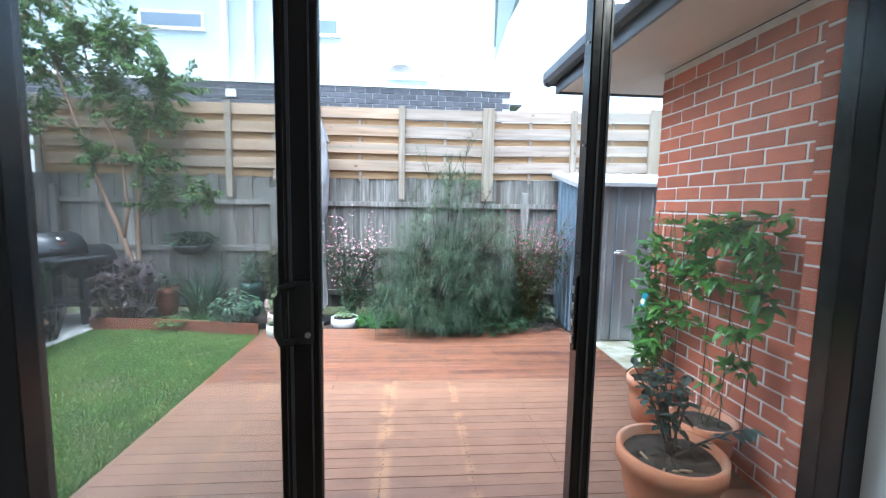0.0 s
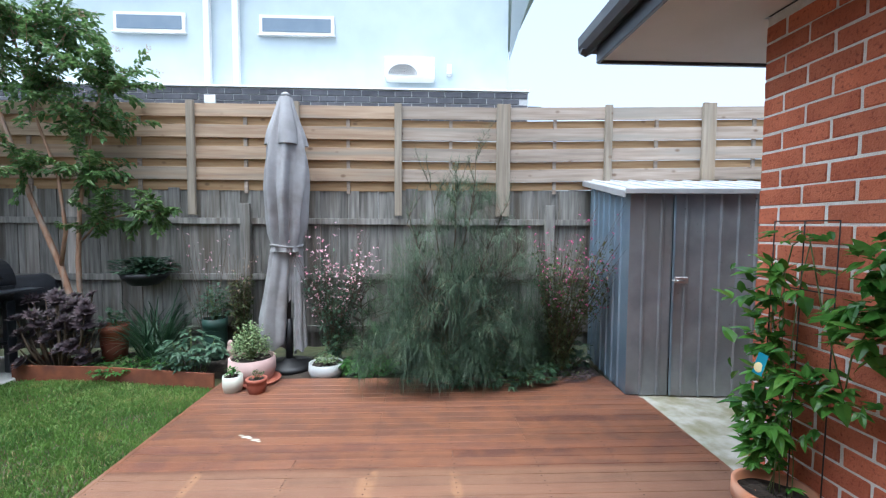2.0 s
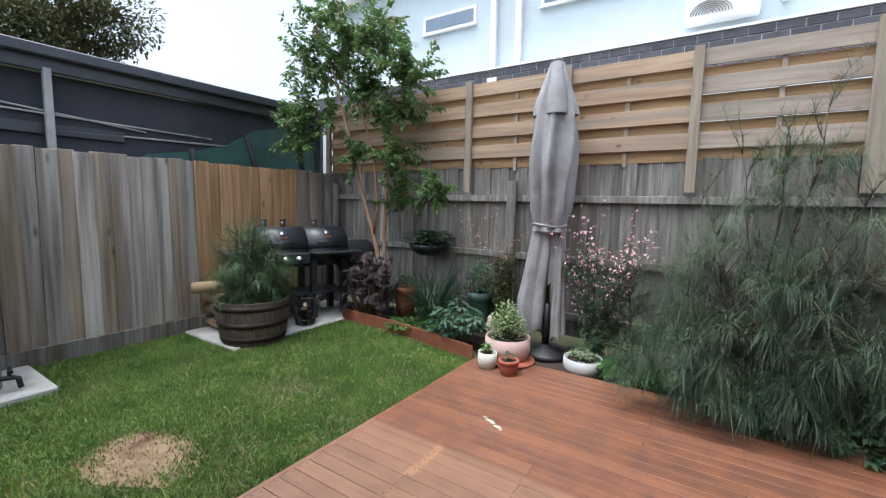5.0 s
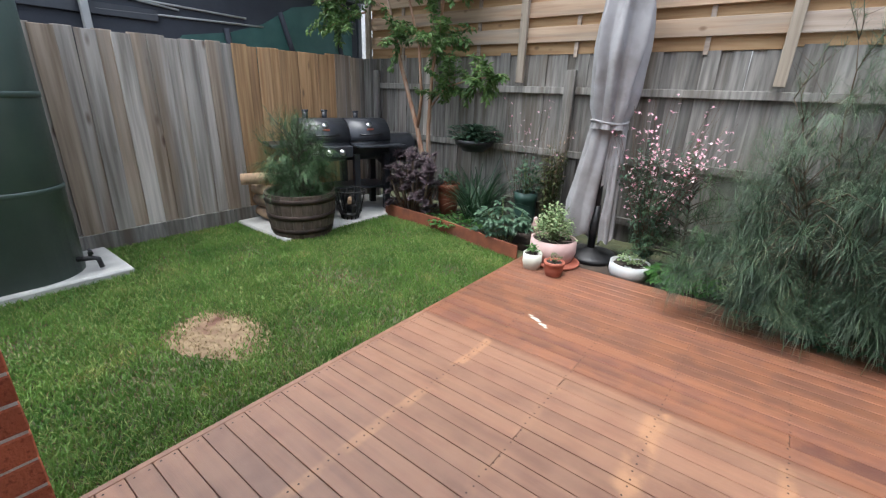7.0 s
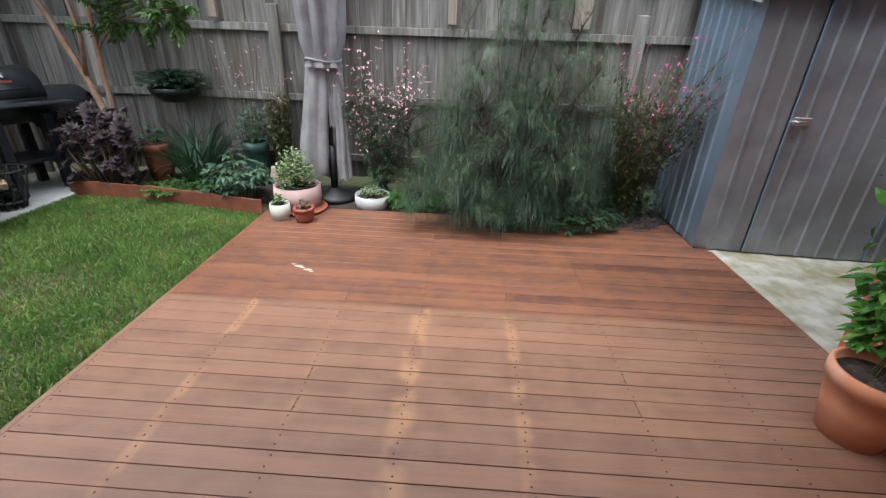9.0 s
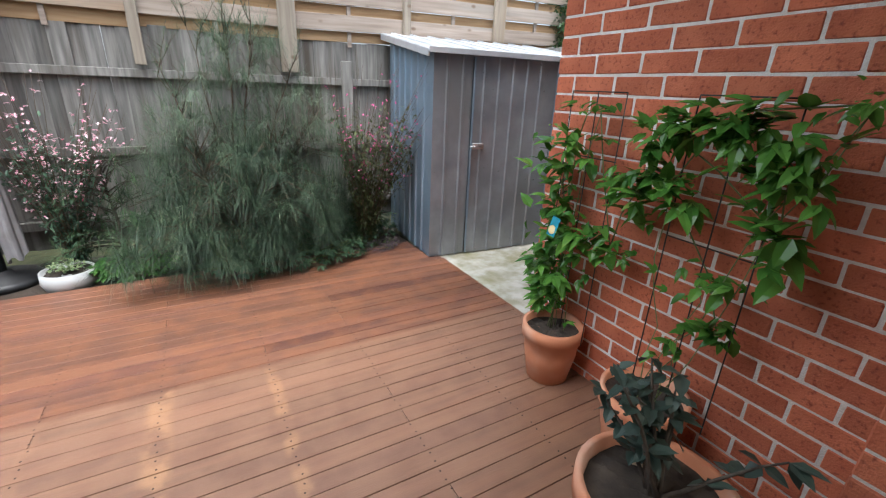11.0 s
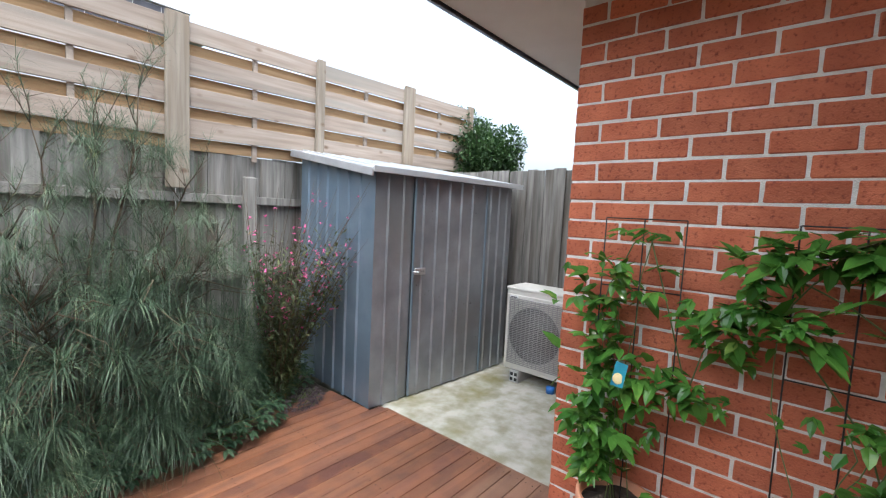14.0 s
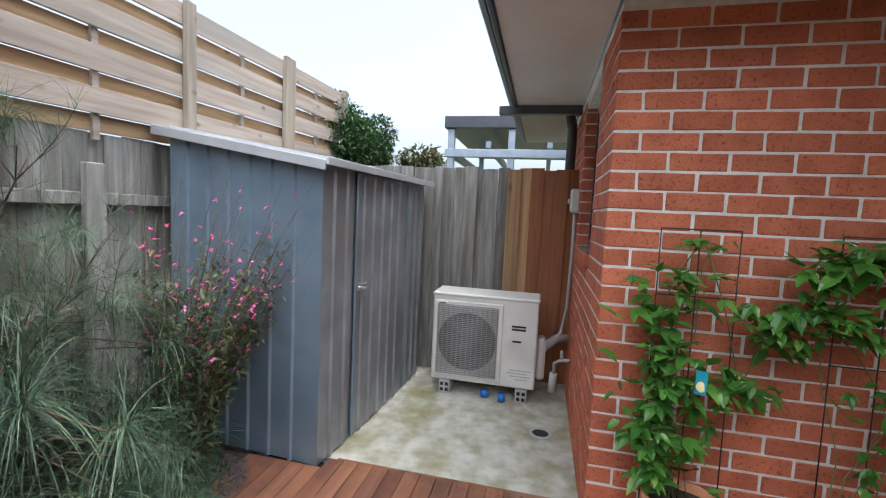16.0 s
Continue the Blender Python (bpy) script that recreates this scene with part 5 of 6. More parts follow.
tube(tie, [(0.148 * math.cos(a) - 0.01, 0.148 * math.sin(a), 1.225 + 0.012 * math.sin(2 * a)) for a in [2 * math.pi * k / 24 for k in range(25)]], 0.011, 6)
part("tie_strap", tie, M_CLOTH, umb, "canvas tie strap")
bm = bmesh.new()
tube(bm, [(0, 0, 0.05), (0, 0, 2.62)], 0.022, 12)
part("pole", bm, M_BLACK, umb, "black pole")
bm = bmesh.new()
tube(bm, [(0, 0, 0.08), (0, 0, 0.5)], 0.034, 12)
part("pole_sleeve", bm, M_BLACK, umb)
part("finial", lathe([(0, 2.72), (0.025, 2.71), (0.045, 2.69), (0.045, 2.675), (0, 2.675)], 16), M_GRILLE, umb, "grey plastic finial")
part("base", lathe([(0, 0.1), (0.05, 0.1), (0.07, 0.075), (0.22, 0.055), (0.24, 0.03), (0.24, 0.0), (0, 0.0)], 32), M_BLACK, umb, "round black base")

# ---- barbecue corner ----
bbq = thing("barbecue", "black two-barrel smoker barbecue with side firebox", "barbecue")
bbq.matrix_world = pose(-4.22, 4.78, 0, 0, 0, 72)
# local x runs along the barbecue, local -y is its front


def barrel_half(x0, x1, r, z, a0, a1, seg=14):
    bm = bmesh.new()
    rows = []
    for x in (x0, x1):
        rows.append([bm.verts.new((x, r * math.cos(a0 + (a1 - a0) * i / seg), z + r * math.sin(a0 + (a1 - a0) * i / seg))) for i in range(seg + 1)])
    for i in range(seg):
        fc = bm.faces.new((rows[0][i], rows[0][i + 1], rows[1][i + 1], rows[1][i]))
        fc.smooth = True
    for row, flip in ((rows[0], 1), (rows[1], -1)):
        bm.faces.new(row[::flip])
    bm.faces.new((rows[0][0], rows[0][-1], rows[1][-1], rows[1][0]))
    bmesh.ops.recalc_face_normals(bm, faces=bm.faces)
    return bm


for x0, x1 in ((-0.52, -0.01), (0.01, 0.5)):
    part("tub", barrel_half(x0, x1, 0.235, 0.82, math.pi, 2 * math.pi), M_BBQ, bbq, "black steel tub")
    lid = part("lid", barrel_half(x0 - 0.004, x1 + 0.004, 0.245, 0.825, 0, math.pi), M_BBQ, bbq, "black domed lid")
    xm = (x0 + x1) / 2
    hb = bmesh.new()
    tube(hb, [(xm - 0.13, -0.24, 0.905), (xm - 0.13, -0.275, 0.9), (xm + 0.13, -0.275, 0.9), (xm + 0.13, -0.24, 0.905)], 0.009, 8)
    part("lid_handle", hb, M_BLACK, lid, "black bar handle")
    part("thermometer", lathe([(0, 0), (0.03, 0), (0.03, 0.012), (0, 0.016)], 20, m=pose(xm, -0.178, 0.998, 45, 0, 0)), M_STEEL, lid, "round steel thermometer")
    part("lid_badge", B(xm - 0.04, xm + 0.04, -0.223, -0.217, 0.945, 0.965, m=None), M_TERRAD, lid, "small red badge")
part("control_panel", B(-0.54, 0.0, -0.32, -0.2, 0.66, 0.79, bev=0.012), M_BBQ, bbq)
for x in (-0.43, -0.28, -0.13):
    part("knob", lathe([(0, 0), (0.036, 0), (0.036, 0.012), (0.024, 0.014), (0.02, 0.04), (0, 0.042)], 20, m=pose(x, -0.32, 0.72, 90, 0, 0)), M_STEEL, bbq, "chrome burner knob")
part("front_shelf", B(0.03, 0.62, -0.42, -0.24, 0.77, 0.79, bev=0.004), M_BBQ, bbq, "black slatted front shelf")
part("side_shelf", B(-0.85, -0.55, -0.2, 0.2, 0.78, 0.81, bev=0.006), M_BBQ, bbq, "black side shelf")
bm = lathe([(0, -0.2), (0.185, -0.2), (0.19, -0.18), (0.19, 0.16), (0.185, 0.19), (0, 0.19)], 28, m=pose(0.7, 0.0, 0.7, 0, 90, 0))
part("firebox", bm, M_BBQ, bbq, "round black side firebox")
for x, z in ((-0.38, 1.05), (-0.16, 1.05), (0.22, 1.04)):
    bm = bmesh.new()
    tube(bm, [(x, 0.12, z - 0.02), (x, 0.12, z + 0.08)], 0.03, 10)
    tube(bm, [(x - 0.035, 0.12, z + 0.09), (x + 0.035, 0.12, z + 0.09)], 0.012, 8)
    part("chimney", bm, M_BBQ, bbq, "short black chimney")
for x in (-0.48, 0.08, 0.46):
    for y in (-0.2, 0.2):
        part("leg", B(x - 0.035, x + 0.035, y - 0.035, y + 0.035, 0.0, 0.68, bev=0.004), M_BBQ, bbq)
part("bottom_shelf", B(-0.5, 0.5, -0.22, 0.22, 0.27, 0.3, bev=0.004), M_BBQ, bbq)

tub = thing("barrel_planter", "half wine-barrel planter with dark hoops on the lawn edge", "planter", (-3.86, 3.92, -0.025))
n_st = 22
for k in range(n_st):
    a0, a1 = 2 * math.pi * k / n_st, 2 * math.pi * (k + 0.97) / n_st
    bm, rings = bmesh.new(), []
    for z, r in ((0, 0.285), (0.14, 0.318), (0.3, 0.338), (0.44, 0.345)):
        rings.append([bm.verts.new((rr * math.cos(a), rr * math.sin(a), z)) for rr, a in ((r, a0), (r, a1), (r - 0.028, a1), (r - 0.028, a0))])
    for p, q in zip(rings, rings[1:]):
        for i in range(4):
            bm.faces.new((p[i], p[(i + 1) % 4], q[(i + 1) % 4], q[i]))
    bm.faces.new(rings[0][::-1])
    bm.faces.new(rings[-1])
    part("stave", bm, M_BARREL, tub)
for z, r in ((0.06, 0.304), (0.2, 0.33), (0.36, 0.346)):
    part("hoop", lathe([(r - 0.004, z), (r + 0.002, z), (r + 0.006, z + 0.05), (r, z + 0.05), (r - 0.004, z)], 40), M_HOOP, tub, "dark rusty hoop")
soil(tub, 0.315, 0.38)


def needle_plant(parent, base, height, reach, branches, per, length, material, trunk_r=0.02, droop=1.0, low=0.1, width=0.0022, bark=M_BARK, squash=1.0, rise=(0.1, 0.7)):
    """A shrub of spreading branches whose ends carry fans of long fine needles."""
    base = Vector(base)
    wood, L = bmesh.new(), Leaves()
    tube(wood, [base, base + Vector((0.02, 0, height * 0.4)), base + Vector((-0.02, 0.02, height * 0.8)), base + Vector((0.03, 0, height))], [trunk_r, trunk_r * 0.8, trunk_r * 0.45, trunk_r * 0.15], 8)
    for k in range(branches):
        t = low + (1 - low) * ((k + rnd(0, 1)) / branches) ** 1.25
        a = k * 2.39996 + rnd(-0.35, 0.35)
        out = reach * (1 - 0.35 * max(0, t - 0.4)) * rnd(0.4, 1.12)
        p = base + Vector((0, 0, height * t * 0.9))
        pts = [p]
        d = Vector((math.cos(a), math.sin(a) * squash, rnd(*rise) + (rnd(0.0, 0.6) if t > 0.5 else 0.0)))
        for s in range(7):
            p = p + d.normalized() * out / 7
            pts.append(p)
            d = d + Vector((rnd(-0.12, 0.12), rnd(-0.12, 0.12), -0.13 * droop))
        tube(wood, pts, [0.006, 0.0055, 0.005, 0.004, 0.003, 0.0025, 0.002, 0.0015], 4)
        few = per if t < 0.6 else int(per * rnd(0.2, 0.5))
        for tuft in range(5):
            u = min(6.98, (0.3 + 0.7 * (tuft + rnd(0.2, 1.0)) / 5) * 6.999)
            i = int(u)
            pos = pts[i].lerp(pts[i + 1], u - i)
            axis = ((pts[i + 1] - pts[i]).normalized() * 0.8 + way() * 0.75 + Vector((0, 0, 0.2))).normalized()
            end = pos + axis * rnd(0.05, 0.14)
            tube(wood, [pos, end], [0.0025, 0.0012], 3)
            for q in range(few // 5):
                nd = axis + way() * 0.62
                L.blade(pos.lerp(end, rnd(0, 1)), nd, length * rnd(0.55, 1.25), width * rnd(0.7, 1.3), rnd(0.6, 2.2), 4)
    part("branch", wood, bark, parent, "thin dark branches")
    return L.make("foliage", material, parent, "long fine drooping needles")


def fan_shrub(parent):
    """Wiry limbs whose shoots end in drooping fans of long needles: dense and arching below, thin and airy above, bare twigs at the top."""
    wood, L, airy_needles = bmesh.new(), Leaves(), Leaves()
    leaders = []
    for x, y, z, r in ((0.02, 0.0, 1.75, 0.02), (-0.42, -0.06, 1.45, 0.014), (0.5, -0.04, 1.6, 0.015), (0.22, -0.1, 2.05, 0.014), (-0.2, 0.08, 1.8, 0.012), (0.35, -0.3, 1.1, 0.012), (-0.3, -0.32, 0.95, 0.012), (0.66, -0.16, 1.25, 0.011)):
        pts = [Vector((x * t ** 1.3 + rnd(-0.02, 0.02), y * t ** 1.2 + rnd(-0.02, 0.02), z * t)) for t in (0.0, 0.15, 0.3, 0.45, 0.6, 0.75, 0.9, 1.0)]
        tube(wood, pts, [r * 0.8 * (1 - 0.125 * i) + 0.001 for i in range(8)], 6)
        leaders.append(pts)

    nodes = [a.lerp(b, t) for pts in leaders for a, b in zip(pts, pts[1:]) for t in (0.0, 0.5)]

    def shoot(p, airy):
        p = Vector(p)
        drop = rnd(0.03, 0.2)
        near = min(nodes, key=lambda q: Vector((q.x - p.x, q.y - p.y, 1.6 * (q.z + drop - p.z))).length)
        flat = Vector((p.x - near.x, p.y - near.y, 0))
        mid = near.lerp(p, 0.55) + Vector((rnd(-0.05, 0.05), rnd(-0.05, 0.05), 0.04 + 0.12 * flat.length))
        out = (flat.normalized() if flat.length > 0.03 else Vector((rnd(-1, 1), rnd(-1, 0.2), 0)).normalized()) + Vector((0, -0.25, 0))
        axis = (out * 0.75 + Vector((0, 0, rnd(-0.1, 0.7) if airy else rnd(-0.15, 0.75))) + way() * 0.5).normalized()
        end = p + axis * rnd(0.06, 0.15)
        tube(wood, [near, mid, p, end], [0.002, 0.0016, 0.0012, 0.0006] if airy else [0.005, 0.004, 0.0026, 0.001], 4)
        for q in range(36 if airy else 52):
            root = p.lerp(end, rnd(0.2, 1.0)) if q % 7 else mid.lerp(p, rnd(0.2, 1.0))
            if airy:
                airy_needles.blade(root, axis * 0.9 + way() * 0.85, rnd(0.11, 0.22), rnd(0.0018, 0.0026), rnd(0.4, 1.3), 4)
            else:
                L.blade(root, axis * 0.5 + way() * 0.95 + Vector((0, 0, 0.25)), rnd(0.15, 0.3), rnd(0.0024, 0.0036), rnd(0.9, 2.0), 6)

    for k in range(215):
        d = way()
        d.z = d.z * 0.95 + 0.1
        s_ = rnd(0.45, 1.0) ** 0.6 * (0.86 + 0.2 * math.sin(5 * math.atan2(d.y, d.x) + 4 * d.z))
        p = Vector((0.06 + 0.82 * d.x * s_, -0.26 + 0.54 * d.y * s_, 0.54 + 0.62 * d.z * s_))
        if p.y < 0.34 and p.z > 0.24:
            shoot(p, False)
    for k in range(46):
        shoot((rnd(-0.75, 0.25), rnd(-0.72, -0.45), rnd(0.16, 0.42)), False)
    for k in range(240):
        z = 0.88 + 0.95 * rnd(0, 1) ** 1.7
        half = 0.76 * (1 - ((z - 0.88) / 1.05) ** 1.4)
        shoot((0.15 + half * rnd(-1, 1), rnd(-0.42, 0.26) * (1.5 - 0.5 * z), z), True)
    for k in range(18):
        base = random.choice(leaders[:5])[-1 - k % 2]
        d = Vector((rnd(-0.6, 0.75), rnd(-0.4, 0.2), 1.0))
        far = rnd(0.05, 0.095)
        pts = [base]
        for q in range(5):
            pts.append(pts[-1] + d.normalized() * far)
            d += Vector((rnd(-0.25, 0.25), rnd(-0.2, 0.2), -0.05))
        tube(wood, pts, [0.0034, 0.003, 0.0026, 0.002, 0.0015, 0.0008], 5)
        for q in (1, 2, 3):
            side = pts[q] + Vector((rnd(-0.14, 0.14), rnd(-0.1, 0.1), rnd(0.05, 0.15)))
            tube(wood, [pts[q], side], [0.0018, 0.0006], 4)
        for q in range(90):
            i = random.randrange(0, 5)
            airy_needles.blade(pts[i].lerp(pts[i + 1], rnd(0, 1)), way() + Vector((0, 0, 0.6)), rnd(0.05, 0.14), 0.002, 0.7, 3)
    part("branch", wood, M_STEMR, parent, "thin brown wiry branches")
    airy_needles.make("airy_foliage", L_AIRY, parent, "paler short needles of the airy top")
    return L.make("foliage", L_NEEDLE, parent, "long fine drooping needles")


needle_plant(tub, (0, 0, 0.36), 0.68, 0.38, 100, 110, 0.17, L_NEEDLE2, 0.012, 0.8, 0.05, 0.003, rise=(0.3, 1.2))

fire = thing("fire_basket", "black wrought-iron fire basket with burnt wood on the slab", "fire basket", (-3.86, 4.55, 0.0))
for z, r in ((0.06, 0.11), (0.32, 0.175)):
    bm = bmesh.new()
    tube(bm, [(r * math.cos(a), r * math.sin(a), z) for a in [2 * math.pi * k / 24 for k in range(25)]], 0.008, 6)
    part("ring", bm, M_IRON, fire)
for k in range(12):
    a = 2 * math.pi * k / 12
    bm = bmesh.new()
    tube(bm, [(r * math.cos(a), r * math.sin(a), z) for r, z in ((0.09, 0.0), (0.115, 0.08), (0.15, 0.2), (0.175, 0.32))], 0.007, 6)
    part("bar", bm, M_IRON, fire)
part("ash_plate", lathe([(0, 0.05), (0.105, 0.055), (0.105, 0.06), (0, 0.06)], 24), M_IRON, fire)
for k in range(4):
    bm = bmesh.new()
    a = k * 0.8
    tube(bm, [(-0.07 * math.cos(a), -0.07 * math.sin(a), 0.09 + 0.035 * k), (0.07 * math.cos(a), 0.07 * math.sin(a), 0.1 + 0.035 * k)], 0.026, 8)
    part("charred_log", bm, M_LOG if k > 2 else M_IRON, fire)
for i, (dy, z) in enumerate([(0.13 * c, 0.1 + 0.13 * r) for r in range(3) for c in range(3)] + [(-0.05, 0.5)]):
    bm = bmesh.new()
    rr = rnd(0.055, 0.07)
    tube(bm, [(-0.17, 0, 0), (0.0, rnd(-0.01, 0.01), rnd(-0.01, 0.01)), (0.17, 0, 0)], [rr, rr * 1.04, rr * 0.96], 9)
    ob = tagged(link("log", bm, M_LOG), "split firewood log in a stack against the fence", "firewood", group="firewood stack")
    ob.matrix_world = pose(-4.42, 3.86 + dy + rnd(-0.01, 0.01), z - 0.025 if z < 0.5 else z - 0.04, 0, 0, rnd(-4, 4) if i < 9 else 60)

tank = thing("water_tank", "dark green slimline rainwater tank on a slab", "water tank", (-4.28, 1.37, 0.02))


def slim(r, half, z0, z1, bevel=0.05):
    bm, rings = bmesh.new(), []
    for z, rr in ((z0, r), (z1 - bevel, r), (z1 - bevel * 0.3, r - bevel * 0.35), (z1, r - bevel)):
        ring = []
        for k in range(32):
            a = 2 * math.pi * k / 32
            ring.append(bm.verts.new((rr * math.cos(a), rr * math.sin(a) + (half if math.sin(a) >= 0 else -half), z)))
        rings.append(ring)
    for p, q in zip(rings, rings[1:]):
        for k in range(32):
            fc = bm.faces.new((p[k], p[(k + 1) % 32], q[(k + 1) % 32], q[k]))
            fc.smooth = True
    bm.faces.new(rings[-1])
    bm.faces.new(rings[0][::-1])
    return bm


part("shell", slim(0.33, 0.5, 0.0, 1.95), M_TANK, tank, "dark green moulded shell")
part("band", slim(0.336, 0.5, 0.62, 0.66, 0.01), M_TANK, tank)
part("band", slim(0.336, 0.5, 1.24, 1.28, 0.01), M_TANK, tank)
bm = bmesh.new()
tube(bm, [(0.2, 0.74, 0.1), (0.24, 0.84, 0.1), (0.25, 0.87, 0.09), (0.26, 0.88, 0.02)], 0.018, 8)
tube(bm, [(0.23, 0.83, 0.1), (0.23, 0.83, 0.15)], 0.012, 8)
tube(bm, [(0.2, 0.84, 0.155), (0.28, 0.83, 0.15)], 0.014, 8)
part("outlet_tap", bm, M_BLACK, tank, "black plastic outlet tap")

# ---- planting ----
tree = thing("crepe_myrtle_tree", "multi-stemmed crepe myrtle with peeling tan bark and dark leaves", "tree", (-3.3, 5.28, 0.03))
wood = bmesh.new()
trunk_tops = []
for pts, r in (
    ([(0.03, 0, 0), (-0.05, 0, 0.4), (-0.2, 0, 0.95), (-0.42, -0.03, 1.6), (-0.56, -0.06, 2.15), (-0.7, -0.1, 2.7), (-0.85, -0.1, 3.2)], 0.036),
    ([(-0.02, 0.04, 0), (-0.06, 0.04, 0.5), (-0.06, 0.03, 1.0), (0.0, 0.0, 1.55), (0.1, -0.02, 1.95), (0.2, -0.05, 2.4), (0.35, -0.08, 2.75)], 0.03),
    ([(-0.2, 0, 0.95), (-0.1, -0.05, 1.3), (-0.12, -0.08, 1.8), (-0.3, -0.1, 2.4), (-0.45, -0.1, 3.1), (-0.6, -0.12, 3.6)], 0.02),
):
    tube(wood, pts, [r * (1 - 0.75 * i / (len(pts) - 1)) for i in range(len(pts))], 10)
    trunk_tops.append(pts)
part("trunk", wood, M_BARKP, tree, "smooth peeling tan trunks")
twigs, crown, bloom = bmesh.new(), Leaves(), Leaves()
# clump: centre, spread, sprays, and the limb it grows from
CLUMPS = [
    ((-1.35, -0.15, 3.15), 0.34, 15, (-0.7, -0.1, 2.7)), ((-0.85, -0.15, 3.6), 0.32, 13, (-0.85, -0.1, 3.2)), ((-0.35, -0.12, 3.25), 0.4, 20, (-0.45, -0.1, 3.0)),
    ((0.15, -0.1, 3.3), 0.26, 9, (-0.3, -0.1, 2.6)), ((-0.2, -0.1, 2.7), 0.34, 16, (-0.3, -0.1, 2.4)), ((0.5, -0.12, 2.72), 0.3, 17, (0.3, -0.08, 2.6)),
    ((0.22, -0.1, 2.35), 0.28, 13, (0.2, -0.05, 2.3)), ((-1.1, -0.2, 2.45), 0.3, 12, (-0.56, -0.06, 2.15)), ((-1.5, -0.25, 2.3), 0.28, 11, (-0.9, -0.15, 2.3)),
    ((-1.2, -0.3, 2.02), 0.25, 8, (-0.8, -0.2, 2.15)), ((0.12, -0.1, 1.85), 0.22, 13, (0.1, -0.02, 1.9)), ((-0.35, -0.1, 1.9), 0.18, 6, (-0.5, -0.05, 1.9)),
    ((0.35, -0.1, 1.45), 0.18, 9, (0.0, 0.0, 1.2)), ((0.85, -0.12, 1.5), 0.14, 8, (0.35, -0.1, 1.42)), ((-0.75, -0.1, 3.0), 0.34, 14, (-0.75, -0.1, 2.9)),
]
for centre, spread, sprays, root in CLUMPS:
    c, rt = Vector(centre), Vector(root)
    mid = (c + rt) / 2 + Vector((0, 0, 0.03))
    tube(twigs, [rt, mid, c], [0.011, 0.008, 0.004], 5)
    for s in range(int(sprays * 1.6)):
        d = way()
        d = Vector((d.x, d.y * 0.75, d.z * 0.9 + 0.35)).normalized()
        p = rt.lerp(c, rnd(0.5, 1.0)) + way() * spread * 0.3
        n, step = 9, spread * rnd(0.8, 1.75) / 9
        pts = [p]
        for q in range(n):
            d = (d + Vector((rnd(-0.12, 0.12), rnd(-0.12, 0.12), rnd(-0.14, 0.1)))).normalized()
            pts.append(pts[-1] + d * step)
            side = d.cross(Vector((0, 0, 1)))
            side = side.normalized() if side.length > 0.01 else Vector((1, 0, 0))
            for sg in (1, -1):
                for extra in range(3):
                    ld = side * sg * 0.9 + d * rnd(0.3, 0.8) + Vector((0, 0, rnd(-0.9, 0.55)))
                    crown.leaf(pts[-1] + way() * 0.025, ld, (rnd(-0.8, 0.8), rnd(-0.8, 0.8), 1), rnd(0.05, 0.08), rnd(0.024, 0.034), 0.14, 0.25)
        tube(twigs, [pts[0], pts[4], pts[-1]], [0.0035, 0.0025, 0.0015], 4)
        if centre[2] > 2.6 and s % 6 == 0:
            for q in range(36):
                bloom.leaf(pts[-1] + d * rnd(0, 0.1) + way() * 0.025, way(), (0, 0, 1), 0.014, 0.011)
part("branch", twigs, M_BARKP, tree, "thin tan branches")
crown.make("crown", L_CRAPE, tree, "dark green oval leaves")
bloom.make("seed_head", L_BLOOM, tree, "dry brownish flower heads")

bush = thing("needle_shrub", "large wispy grey-green needle-leaved shrub behind the deck", "shrub", (0.28, 5.2, -0.03))
fan_shrub(bush)
bush3 = thing("needle_shrub", "low dark needle-leaved shrub spilling to the deck edge", "shrub", (0.86, 5.08, -0.03))
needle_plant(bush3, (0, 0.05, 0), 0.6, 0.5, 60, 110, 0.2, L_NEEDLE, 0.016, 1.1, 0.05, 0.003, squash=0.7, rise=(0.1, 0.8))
bush2 = thing("needle_shrub", "fine-leaved low shrub beside the umbrella", "shrub", (-0.62, 5.25, -0.03))
needle_plant(bush2, (0, 0.05, 0), 0.95, 0.45, 40, 85, 0.13, L_NEEDLE2, 0.014, 1.0, 0.15, 0.003, squash=0.7)


